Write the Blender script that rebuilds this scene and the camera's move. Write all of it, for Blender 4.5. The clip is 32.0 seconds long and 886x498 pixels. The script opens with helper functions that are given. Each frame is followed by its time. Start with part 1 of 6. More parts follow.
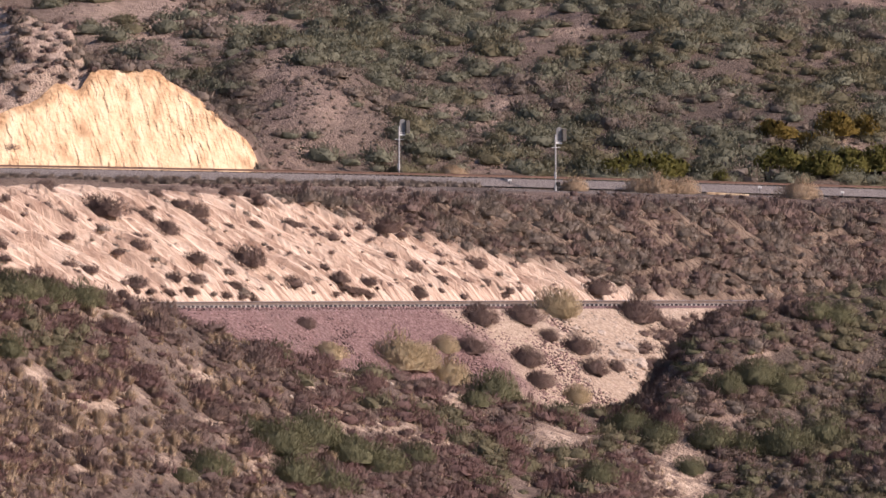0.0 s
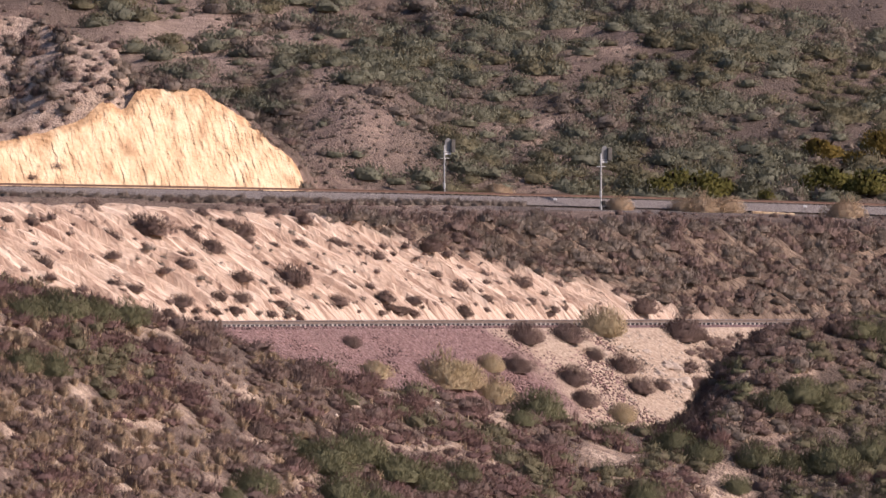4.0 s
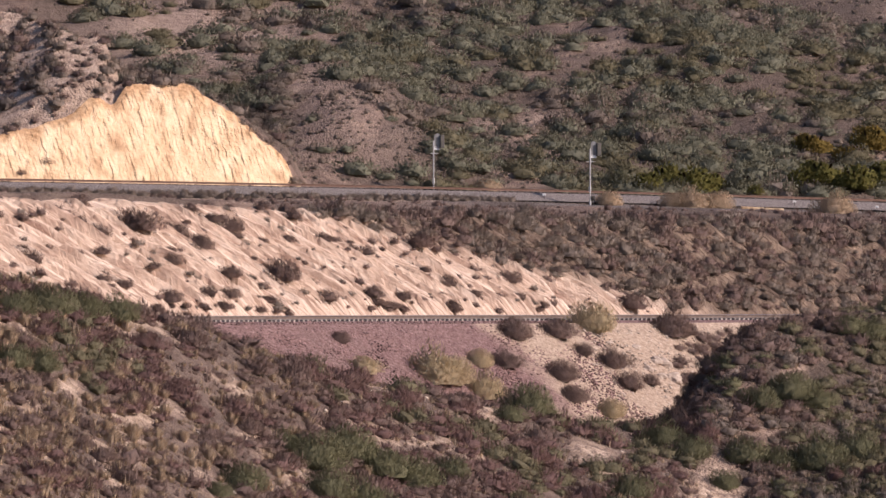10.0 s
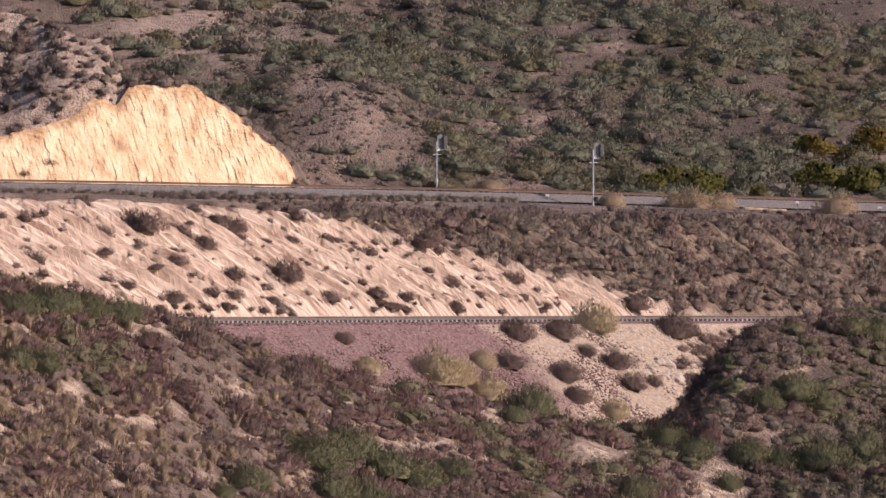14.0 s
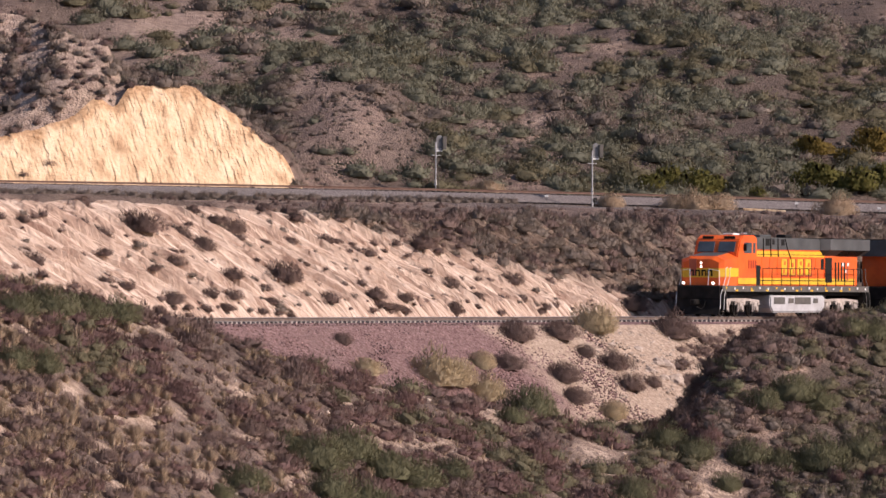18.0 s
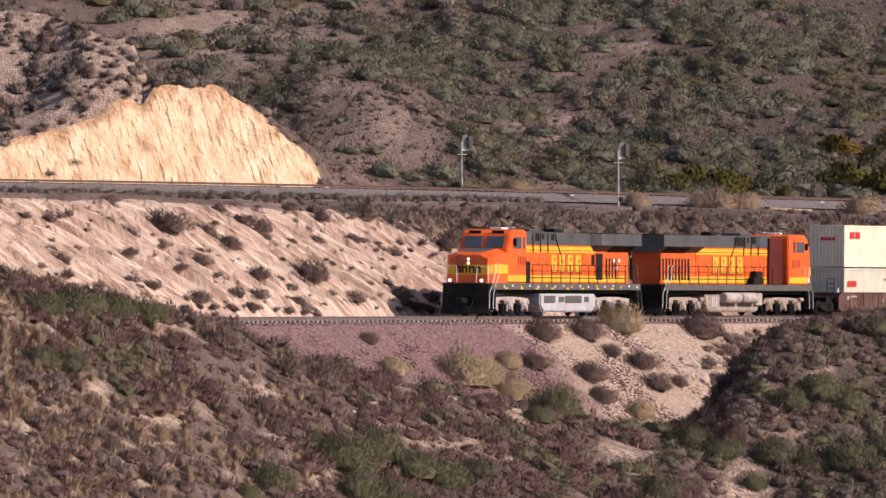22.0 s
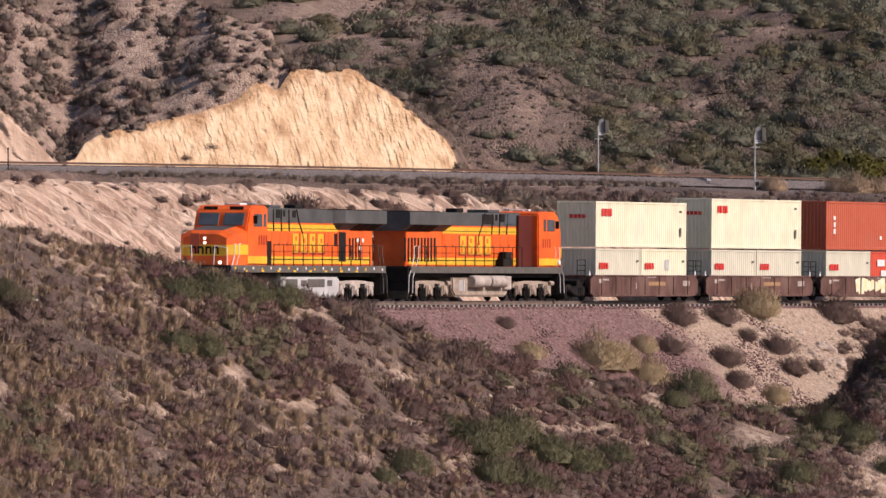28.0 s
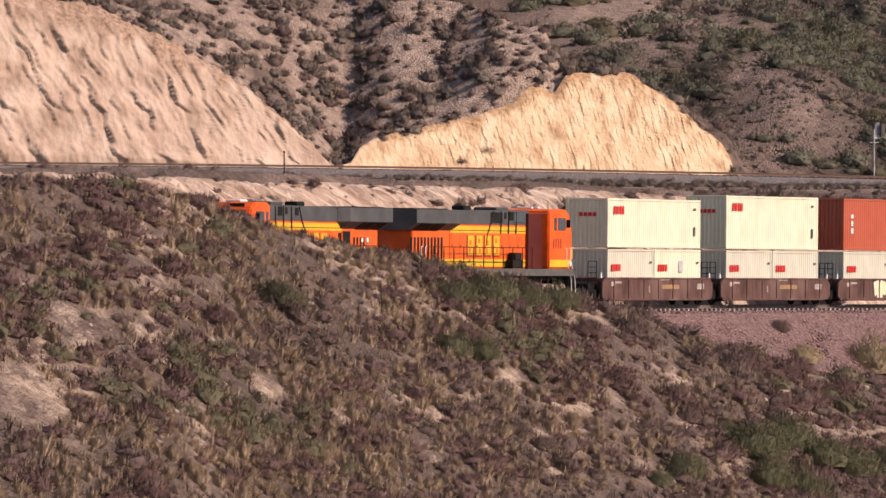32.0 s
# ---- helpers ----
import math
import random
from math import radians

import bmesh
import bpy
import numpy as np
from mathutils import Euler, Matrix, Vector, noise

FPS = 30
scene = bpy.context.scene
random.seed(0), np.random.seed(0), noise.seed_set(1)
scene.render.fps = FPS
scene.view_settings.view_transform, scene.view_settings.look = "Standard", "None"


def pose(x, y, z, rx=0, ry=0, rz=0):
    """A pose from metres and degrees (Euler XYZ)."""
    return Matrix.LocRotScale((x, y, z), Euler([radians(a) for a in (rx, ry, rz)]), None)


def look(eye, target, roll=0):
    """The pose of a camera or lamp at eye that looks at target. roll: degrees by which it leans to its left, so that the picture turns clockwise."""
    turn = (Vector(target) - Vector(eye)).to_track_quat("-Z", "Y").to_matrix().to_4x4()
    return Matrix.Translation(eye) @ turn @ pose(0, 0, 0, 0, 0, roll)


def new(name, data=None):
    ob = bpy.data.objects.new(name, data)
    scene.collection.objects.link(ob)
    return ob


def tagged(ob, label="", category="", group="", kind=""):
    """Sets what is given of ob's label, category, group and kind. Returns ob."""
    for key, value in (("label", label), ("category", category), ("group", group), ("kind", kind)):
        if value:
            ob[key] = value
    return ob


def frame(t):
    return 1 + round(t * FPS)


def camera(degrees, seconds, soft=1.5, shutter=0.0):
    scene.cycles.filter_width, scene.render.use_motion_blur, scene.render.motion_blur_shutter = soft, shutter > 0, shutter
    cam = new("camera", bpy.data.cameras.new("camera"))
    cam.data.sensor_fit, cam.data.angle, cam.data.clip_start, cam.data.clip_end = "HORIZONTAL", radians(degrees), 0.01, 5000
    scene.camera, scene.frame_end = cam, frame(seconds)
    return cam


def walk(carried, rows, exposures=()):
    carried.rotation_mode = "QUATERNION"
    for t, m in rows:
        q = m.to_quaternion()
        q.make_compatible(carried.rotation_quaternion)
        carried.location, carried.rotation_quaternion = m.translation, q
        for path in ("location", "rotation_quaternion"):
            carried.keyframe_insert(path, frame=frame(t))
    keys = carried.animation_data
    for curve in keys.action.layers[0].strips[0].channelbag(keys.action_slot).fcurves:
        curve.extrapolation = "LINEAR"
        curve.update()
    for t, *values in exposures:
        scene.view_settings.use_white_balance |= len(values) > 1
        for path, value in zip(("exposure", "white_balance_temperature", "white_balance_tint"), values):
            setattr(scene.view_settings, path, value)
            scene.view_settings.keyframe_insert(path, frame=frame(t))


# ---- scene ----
# A long lens on a tripod: the camera stands still on a rise and pans after the train.
cam = camera(6.2, 32.0, soft=1.5)
# seconds, pan to the left and tilt in degrees
PAN = [
    (0.0, -0.2545, -1.0537), (0.5, -0.2545, -1.0388), (1.0, -0.2668, -1.0325), (1.5, -0.2426, -1.0507), (2.0, -0.2545, -1.0507), (2.5, -0.2092,
    -1.0477), (3.0, -0.1880, -1.0204), (3.5, -0.0606, -0.9902), (4.0, 0.0635, -0.9205), (4.5, 0.0667, -0.9265), (6.5, 0.0423, -0.9419), (7.0, 0.0483,
    -0.9508), (7.5, 0.0000, -0.9538), (8.0, 0.0212, -0.9597), (8.5, 0.0061, -0.9567), (9.0, 0.0000, -0.9538), (9.5, -0.0123, -0.9478), (10.0, -0.0123,
    -0.9538), (10.5, -0.0059, -0.9538), (11.0, -0.0123, -0.9478), (11.5, -0.0212, -0.9415), (12.0, -0.0182, -0.9326), (12.5, -0.0123, -0.9478), (13.0,
    -0.0030, -0.9538), (13.5, 0.0059, -0.9474), (14.0, 0.0089, -0.9476), (14.5, 0.0123, -0.9356), (16.5, 0.0091, -0.9205), (17.0, 0.0000, -0.9296),
    (17.5, 0.0000, -0.9265), (18.0, 0.0030, -0.9417), (18.5, 0.0182, -0.9356), (19.0, -0.0152, -0.9326), (19.5, 0.0121, -0.9356), (20.0, 0.0301,
    -0.9356), (20.5, 0.0301, -0.9294), (21.0, 0.0485, -0.9474), (21.5, 0.0483, -0.9356), (22.0, 0.1848, -0.9474), (22.5, 0.1698, -0.9415), (23.0,
    0.1999, -0.9538), (23.5, 0.2668, -0.9597), (24.0, 0.3150, -0.9629), (24.5, 0.3273, -0.9597), (25.0, 0.3515, -1.0082), (25.5, 0.4061, -1.0507),
    (27.5, 0.8913, -1.0388), (28.0, 1.1397, -1.0567), (28.5, 1.3882, -1.0689), (29.0, 1.6666, -1.0689), (29.5, 1.9513, -1.0567), (30.0, 2.1754,
    -1.0626), (30.5, 2.2478, -1.0567), (31.0, 2.6049, -1.0626), (31.5, 2.9978, -1.0385), (32.0, 3.0704, -1.0325)]
walk(cam, [(t, pose(0, 0, 0, 90 + tilt, 0, pan)) for t, pan, tilt in PAN], exposures=((0, 0.19, 6180, 22), (4, 0.14, 6180, 22), (7, 0.05, 6180, 22), (14, 0.05, 6180, 22), (19, 0.0, 6180, 22), (25, 0.0, 6180, 22), (28, -0.18, 6260, 22), (32, -0.14, 6480, 22)))

# ---- light: low winter sun from the right, clear sky ----
SUN_TO = Vector((0.84, -0.31, 0.60)).normalized()
world = bpy.data.worlds.new("sky")
scene.world = world
world.use_nodes = True
sky = world.node_tree.nodes.new("ShaderNodeTexSky")
sky.sky_type, sky.sun_disc = "NISHITA", False
sky.sun_elevation = math.asin(SUN_TO.z)
sky.sun_rotation = math.atan2(SUN_TO.x, SUN_TO.y)
world.node_tree.links.new(sky.outputs[0], world.node_tree.nodes["Background"].inputs[0])
world.node_tree.nodes["Background"].inputs[1].default_value = 0.105
sun_data = bpy.data.lights.new("sun", "SUN")
sun_data.energy, sun_data.angle, sun_data.color = 5.0, radians(0.5), (1.0, 0.85, 0.70)
sun = new("sun", sun_data)
sun.matrix_world = look(SUN_TO * 200, (0, 0, 0))
scene.view_settings.exposure = 0.0

# ---- materials ----
def mat(name, colors, scale=3.0, rough=0.85, metal=0.0, bump=0.0, bump_scale=20.0, vary=0.0, island=0.0, detail=6.0,
        stretch=(1, 1, 1), spec=0.3, grime=None, coords="Object"):
    """A noise-mixed surface: colors are two or three base colours, dark to light."""
    m = bpy.data.materials.new(name)
    m.use_nodes = True
    nt = m.node_tree
    n, l = nt.nodes, nt.links
    p = n["Principled BSDF"]
    p.inputs["Roughness"].default_value, p.inputs["Metallic"].default_value = rough, metal
    p.inputs["Specular IOR Level"].default_value = spec
    tc = n.new("ShaderNodeTexCoord")
    mp = n.new("ShaderNodeMapping")
    mp.inputs["Scale"].default_value = stretch
    if coords == "rill":
        at = n.new("ShaderNodeAttribute")
        at.attribute_name = "rill"
        l.new(at.outputs["Vector"], mp.inputs["Vector"])
    else:
        l.new(tc.outputs[coords], mp.inputs["Vector"])
    nz = n.new("ShaderNodeTexNoise")
    nz.inputs["Scale"].default_value, nz.inputs["Detail"].default_value, nz.inputs["Roughness"].default_value = scale, detail, 0.62
    l.new(mp.outputs[0], nz.inputs["Vector"])
    r = n.new("ShaderNodeValToRGB")
    r.color_ramp.elements[0].position, r.color_ramp.elements[1].position = 0.32, 0.68
    r.color_ramp.elements[0].color, r.color_ramp.elements[1].color = (*colors[0], 1), (*colors[-1], 1)
    if len(colors) == 3:
        r.color_ramp.elements.new(0.5).color = (*colors[1], 1)
    l.new(nz.outputs["Fac"], r.inputs["Fac"])
    out = r.outputs["Color"]
    if grime:
        g = n.new("ShaderNodeTexNoise")
        g.inputs["Scale"].default_value, g.inputs["Detail"].default_value = grime[1], 5
        l.new(mp.outputs[0], g.inputs["Vector"])
        gr = n.new("ShaderNodeValToRGB")
        gr.color_ramp.elements[0].position, gr.color_ramp.elements[1].position = 0.5, 0.75
        l.new(g.outputs["Fac"], gr.inputs["Fac"])
        mx = n.new("ShaderNodeMixRGB")
        mx.inputs["Color2"].default_value = (*grime[0], 1)
        fade = n.new("ShaderNodeMath")
        fade.operation = "MULTIPLY"
        fade.inputs[1].default_value = grime[2]
        l.new(gr.outputs["Color"], fade.inputs[0])
        l.new(fade.outputs[0], mx.inputs["Fac"])
        l.new(out, mx.inputs["Color1"])
        out = mx.outputs[0]
    if vary or island:
        hs = n.new("ShaderNodeHueSaturation")
        if island:
            src = n.new("ShaderNodeNewGeometry").outputs["Random Per Island"]
        else:
            src = n.new("ShaderNodeObjectInfo").outputs["Random"]
        mr = n.new("ShaderNodeMapRange")
        mr.inputs["To Min"].default_value, mr.inputs["To Max"].default_value = 1 - (vary or island), 1 + (vary or island)
        l.new(src, mr.inputs["Value"])
        l.new(mr.outputs[0], hs.inputs["Value"])
        l.new(out, hs.inputs["Color"])
        out = hs.outputs[0]
    l.new(out, p.inputs["Base Color"])
    if bump:
        b = n.new("ShaderNodeTexNoise")
        b.inputs["Scale"].default_value, b.inputs["Detail"].default_value = bump_scale, 8
        l.new(mp.outputs[0], b.inputs["Vector"])
        bp = n.new("ShaderNodeBump")
        bp.inputs["Strength"].default_value, bp.inputs["Distance"].default_value = min(bump, 1.0), 0.15
        l.new(b.outputs["Fac"], bp.inputs["Height"])
        l.new(bp.outputs[0], p.inputs["Normal"])
    return m


def ground_material():
    """Soil whose kind follows three painted shares: pale sand, gravel, leaf litter."""
    m = mat("desert_soil", [(0.13, 0.09, 0.075), (0.20, 0.142, 0.115), (0.30, 0.22, 0.17)], 0.55, 0.95, bump=1.0, bump_scale=5.0, spec=0.1,
            grime=((0.40, 0.31, 0.235), 2.3, 0.5))
    n, l = m.node_tree.nodes, m.node_tree.links
    p = n["Principled BSDF"]
    base = p.inputs["Base Color"].links[0].from_socket
    tc = n.new("ShaderNodeTexCoord")
    for name, c0, c1, scale in (("sand", (0.30, 0.215, 0.155), (0.60, 0.46, 0.35), 1.3),
                                ("gravel", (0.13, 0.108, 0.098), (0.25, 0.215, 0.195), 5.0),
                                ("litter", (0.075, 0.057, 0.047), (0.152, 0.116, 0.094), 1.6),
                                ("bare", (0.33, 0.24, 0.19), (0.60, 0.46, 0.37), 1.1)):
        at = n.new("ShaderNodeAttribute")
        at.attribute_name = name
        nz = n.new("ShaderNodeTexNoise")
        nz.inputs["Scale"].default_value, nz.inputs["Detail"].default_value = scale, 8
        l.new(tc.outputs["Object"], nz.inputs["Vector"])
        r = n.new("ShaderNodeValToRGB")
        r.color_ramp.elements[0].position, r.color_ramp.elements[1].position = 0.35, 0.65
        r.color_ramp.elements[0].color, r.color_ramp.elements[1].color = (*c0, 1), (*c1, 1)
        l.new(nz.outputs["Fac"], r.inputs["Fac"])
        mx = n.new("ShaderNodeMixRGB")
        share = at.outputs["Fac"]
        if name == "sand":
            # broken into small patches with crisp edges
            mp, pn, cut, mul = (n.new("ShaderNode" + k) for k in ("Mapping", "TexNoise", "ValToRGB", "Math"))
            mp.inputs["Scale"].default_value = (1, 0.3, 1)
            pn.inputs["Scale"].default_value, pn.inputs["Detail"].default_value, pn.inputs["Roughness"].default_value = 1.5, 7, 0.7
            cut.color_ramp.elements[0].position, cut.color_ramp.elements[1].position = 0.45, 0.51
            mul.operation = "MULTIPLY"
            l.new(tc.outputs["Object"], mp.inputs["Vector"])
            l.new(mp.outputs[0], pn.inputs["Vector"])
            l.new(pn.outputs["Fac"], cut.inputs["Fac"])
            l.new(cut.outputs["Color"], mul.inputs[0])
            l.new(share, mul.inputs[1])
            share = mul.outputs[0]
        l.new(share, mx.inputs["Fac"])
        l.new(base, mx.inputs["Color1"])
        l.new(r.outputs["Color"], mx.inputs["Color2"])
        base = mx.outputs[0]
    l.new(base, p.inputs["Base Color"])
    return m


def blend_by_soil(m, c0, c1, scale):
    """Turns a material into another soil where the share called soil is high."""
    n, l = m.node_tree.nodes, m.node_tree.links
    p = n["Principled BSDF"]
    base = p.inputs["Base Color"].links[0].from_socket
    tc, at, nz, r, mx = (n.new("ShaderNode" + k) for k in ("TexCoord", "Attribute", "TexNoise", "ValToRGB", "MixRGB"))
    at.attribute_name = "soil"
    nz.inputs["Scale"].default_value, nz.inputs["Detail"].default_value = scale, 8
    l.new(tc.outputs["Object"], nz.inputs["Vector"])
    r.color_ramp.elements[0].position, r.color_ramp.elements[1].position = 0.35, 0.65
    r.color_ramp.elements[0].color, r.color_ramp.elements[1].color = (*c0, 1), (*c1, 1)
    l.new(nz.outputs["Fac"], r.inputs["Fac"])
    l.new(at.outputs["Fac"], mx.inputs["Fac"])
    l.new(base, mx.inputs["Color1"])
    l.new(r.outputs["Color"], mx.inputs["Color2"])
    l.new(mx.outputs[0], p.inputs["Base Color"])
    return m


def streaky(m):
    """Deeper relief for a surface scored by many thin rills."""
    for node in m.node_tree.nodes:
        if node.bl_idname == "ShaderNodeBump":
            node.inputs["Distance"].default_value = 0.3
    return m


M_GROUND = streaky(ground_material())
M_BANK = streaky(mat("eroded_bank_soil", [(0.34, 0.22, 0.165), (0.58, 0.435, 0.335), (0.78, 0.635, 0.51)], 2.2, 0.95, bump=0.9, bump_scale=7.0, spec=0.1,
                     coords="rill", stretch=(1, 0.16, 1)))
blend_by_soil(M_BANK, (0.12, 0.085, 0.066), (0.27, 0.20, 0.148), 1.2)
M_CUT = mat("pale_cut_earth", [(0.50, 0.32, 0.185), (0.72, 0.52, 0.325), (0.82, 0.64, 0.43)], 0.8, 0.95, bump=0.6, bump_scale=3.0, spec=0.1,
            stretch=(1, 1, 0.35))
M_CUT_PINK = mat("pinkish_cut_earth", [(0.36, 0.245, 0.175), (0.54, 0.395, 0.295), (0.66, 0.51, 0.39)], 0.5, 0.95, bump=0.6, bump_scale=3.0, spec=0.1,
                 stretch=(1, 1, 0.35))
blend_by_soil(M_CUT, (0.34, 0.20, 0.105), (0.60, 0.39, 0.22), 3.0)
blend_by_soil(M_CUT_PINK, (0.26, 0.165, 0.11), (0.48, 0.33, 0.23), 3.0)
M_BALLAST = mat("ballast_gravel", [(0.095, 0.052, 0.048), (0.215, 0.128, 0.118), (0.38, 0.265, 0.24)], 5.5, 0.9, bump=0.8, bump_scale=14.0, spec=0.2,
                grime=((0.20, 0.14, 0.12), 0.25, 0.5))
M_FILL = blend_by_soil(mat("embankment_stone", [(0.095, 0.052, 0.048), (0.215, 0.128, 0.118), (0.38, 0.265, 0.24)], 5.5, 0.9, bump=0.8, bump_scale=14.0, spec=0.2,
                           grime=((0.20, 0.14, 0.12), 0.25, 0.5)), (0.31, 0.225, 0.165), (0.56, 0.435, 0.33), 5.0)
M_BALLAST_FAR = mat("grey_ballast", [(0.12, 0.098, 0.09), (0.20, 0.172, 0.158), (0.30, 0.265, 0.245)], 8.0, 0.9, bump=0.8, bump_scale=14.0)
M_STONE = mat("ballast_stone", [(0.11, 0.062, 0.057), (0.30, 0.195, 0.18)], 4.0, 0.85, island=0.65)
M_PALESTONE = mat("pale_stone", [(0.30, 0.235, 0.19), (0.52, 0.43, 0.35)], 4.0, 0.9, island=0.3)
M_RAIL = mat("rail_steel", [(0.14, 0.10, 0.08), (0.24, 0.19, 0.16)], 4.0, 0.6, metal=0.3)
M_RUSTRAIL = mat("rusty_rail_steel", [(0.13, 0.075, 0.055), (0.22, 0.135, 0.10)], 4.0, 0.75)
M_RAILTOP = mat("polished_rail_head", [(0.42, 0.42, 0.43), (0.60, 0.60, 0.61)], 3.0, 0.3, metal=0.9)
M_TIE = mat("concrete_tie", [(0.22, 0.19, 0.165), (0.36, 0.32, 0.28)], 6.0, 0.9, vary=0.3)
M_TIE_DARK = mat("weathered_tie", [(0.08, 0.065, 0.058), (0.14, 0.118, 0.105)], 6.0, 0.9, vary=0.25)


def plant(name, dark, light, vary=0.06):
    """Leaves or twigs: a soft surface that lets some light through."""
    m = mat(name, [dark, tuple((a + b) / 2 for a, b in zip(dark, light)), light], 1.3, 0.95, island=vary, spec=0.05)
    n, l = m.node_tree.nodes, m.node_tree.links
    p = n["Principled BSDF"]
    tr, mx = n.new("ShaderNodeBsdfTranslucent"), n.new("ShaderNodeMixShader")
    l.new(p.inputs["Base Color"].links[0].from_socket, tr.inputs["Color"])
    mx.inputs["Fac"].default_value = 0.56
    # rounded shading: each spray is lit as part of its dome
    at, vt = n.new("ShaderNodeAttribute"), n.new("ShaderNodeVectorTransform")
    at.attribute_name = "puff"
    vt.vector_type, vt.convert_from, vt.convert_to = "NORMAL", "OBJECT", "WORLD"
    l.new(at.outputs["Vector"], vt.inputs[0])
    l.new(vt.outputs[0], p.inputs["Normal"])
    l.new(vt.outputs[0], tr.inputs["Normal"])
    l.new(p.outputs[0], mx.inputs[1])
    l.new(tr.outputs[0], mx.inputs[2])
    l.new(mx.outputs[0], n["Material Output"].inputs["Surface"])
    return m


M_BROWN = plant("dry_twig_brown", (0.213, 0.151, 0.132), (0.381, 0.280, 0.241))
M_GREEN = plant("scrub_green", (0.195, 0.176, 0.112), (0.345, 0.31, 0.20))
M_GREY = plant("chaparral_grey", (0.232, 0.230, 0.168), (0.365, 0.36, 0.262))
M_HILL = plant("hill_brush", (0.255, 0.205, 0.17), (0.43, 0.36, 0.30))
M_MAT = plant("matted_buckwheat", (0.20, 0.125, 0.113), (0.37, 0.245, 0.22))
M_OLIVE = plant("bright_olive", (0.168, 0.168, 0.056), (0.336, 0.302, 0.101))
M_YELLOW = plant("rabbitbrush_straw", (0.55, 0.44, 0.28), (0.82, 0.68, 0.45))
M_OAK = plant("grey_green_leaf", (0.19, 0.185, 0.112), (0.335, 0.325, 0.195))
M_RUST = plant("rusty_leaf", (0.24, 0.17, 0.05), (0.42, 0.32, 0.10))
M_STRAW = plant("dry_grass", (0.54, 0.405, 0.28), (0.84, 0.66, 0.47))
M_ORANGE = mat("orange_paint", [(0.70, 0.098, 0.012), (0.82, 0.13, 0.014), (0.88, 0.155, 0.02)], 0.8, 0.45, spec=0.4, grime=((0.30, 0.09, 0.04), 0.7, 0.35))
M_PAINT_YELLOW = mat("yellow_paint", [(0.74, 0.42, 0.02), (0.86, 0.52, 0.03)], 1.2, 0.45, spec=0.4, grime=((0.35, 0.2, 0.05), 0.9, 0.35))
M_HOODGREY = mat("dark_grey_paint", [(0.058, 0.060, 0.060), (0.105, 0.106, 0.104)], 0.9, 0.55, spec=0.4, grime=((0.06, 0.055, 0.05), 0.8, 0.5))
M_SILL = mat("grey_sill_paint", [(0.085, 0.08, 0.07), (0.14, 0.13, 0.115)], 2.0, 0.6, grime=((0.15, 0.12, 0.10), 1.0, 0.5))
M_BLACK = mat("black_running_gear", [(0.008, 0.0075, 0.007), (0.022, 0.020, 0.018)], 2.0, 0.7, spec=0.15, grime=((0.07, 0.055, 0.045), 1.3, 0.3))
M_TRUCK = mat("dusty_truck_frame", [(0.32, 0.275, 0.235), (0.54, 0.475, 0.42)], 2.0, 0.75, grime=((0.10, 0.08, 0.07), 1.6, 0.5))
M_TRUCK_TAN = mat("tan_dusty_frame", [(0.27, 0.21, 0.165), (0.45, 0.37, 0.295)], 2.0, 0.8, grime=((0.10, 0.075, 0.06), 1.5, 0.5))
M_TANK = mat("pale_grey_tank", [(0.42, 0.42, 0.42), (0.58, 0.575, 0.57)], 1.5, 0.5, grime=((0.25, 0.22, 0.2), 1.0, 0.4))
M_SIGNAL = mat("weathered_signal_grey", [(0.17, 0.17, 0.17), (0.27, 0.27, 0.265)], 2.0, 0.6, grime=((0.12, 0.11, 0.10), 1.5, 0.4))
M_GLASS = mat("dark_window_glass", [(0.05, 0.065, 0.075), (0.10, 0.12, 0.135)], 0.8, 0.12, spec=0.6)
M_WHITE = mat("white_paint", [(0.68, 0.67, 0.64), (0.8, 0.79, 0.77)], 3.0, 0.5)
M_STEEL = mat("bare_steel", [(0.35, 0.33, 0.30), (0.5, 0.48, 0.45)], 3.0, 0.4, metal=0.6)
M_BOX = mat("pale_container_paint", [(0.67, 0.64, 0.455), (0.78, 0.75, 0.545), (0.82, 0.785, 0.60)], 0.7, 0.55, spec=0.35, grime=((0.42, 0.37, 0.29), 0.8, 0.35), stretch=(1, 1, 0.5))
M_BOX2 = mat("light_grey_container_paint", [(0.57, 0.55, 0.43), (0.69, 0.67, 0.53)], 0.7, 0.55, spec=0.35, grime=((0.40, 0.36, 0.29), 0.9, 0.4), stretch=(1, 1, 0.5))
M_BOXRED = mat("brick_red_container_paint", [(0.42, 0.088, 0.042), (0.52, 0.12, 0.06)], 0.8, 0.5, spec=0.35, grime=((0.30, 0.10, 0.06), 0.8, 0.35))
M_BOXORANGE = mat("scarlet_container_paint", [(0.58, 0.07, 0.035), (0.66, 0.10, 0.05)], 0.8, 0.5, spec=0.35)
# the red of a recessed doorway, with its shade mixed into the colour
M_SHADED_RED = mat("shaded_red_paint", [(0.075, 0.011, 0.007), (0.11, 0.017, 0.010)], 0.8, 0.6, spec=0.3)
M_LOGORED = mat("red_marking", [(0.62, 0.035, 0.03), (0.70, 0.05, 0.04)], 3.0, 0.5)
M_WELL = mat("weathered_well_brown", [(0.07, 0.034, 0.027), (0.125, 0.066, 0.053), (0.175, 0.10, 0.082)], 1.1, 0.8, grime=((0.27, 0.19, 0.15), 0.9, 0.35), stretch=(1, 1, 0.5))
M_GRAFFITI = mat("spray_paint", [(0.75, 0.68, 0.30), (0.82, 0.80, 0.70)], 2.0, 0.6)


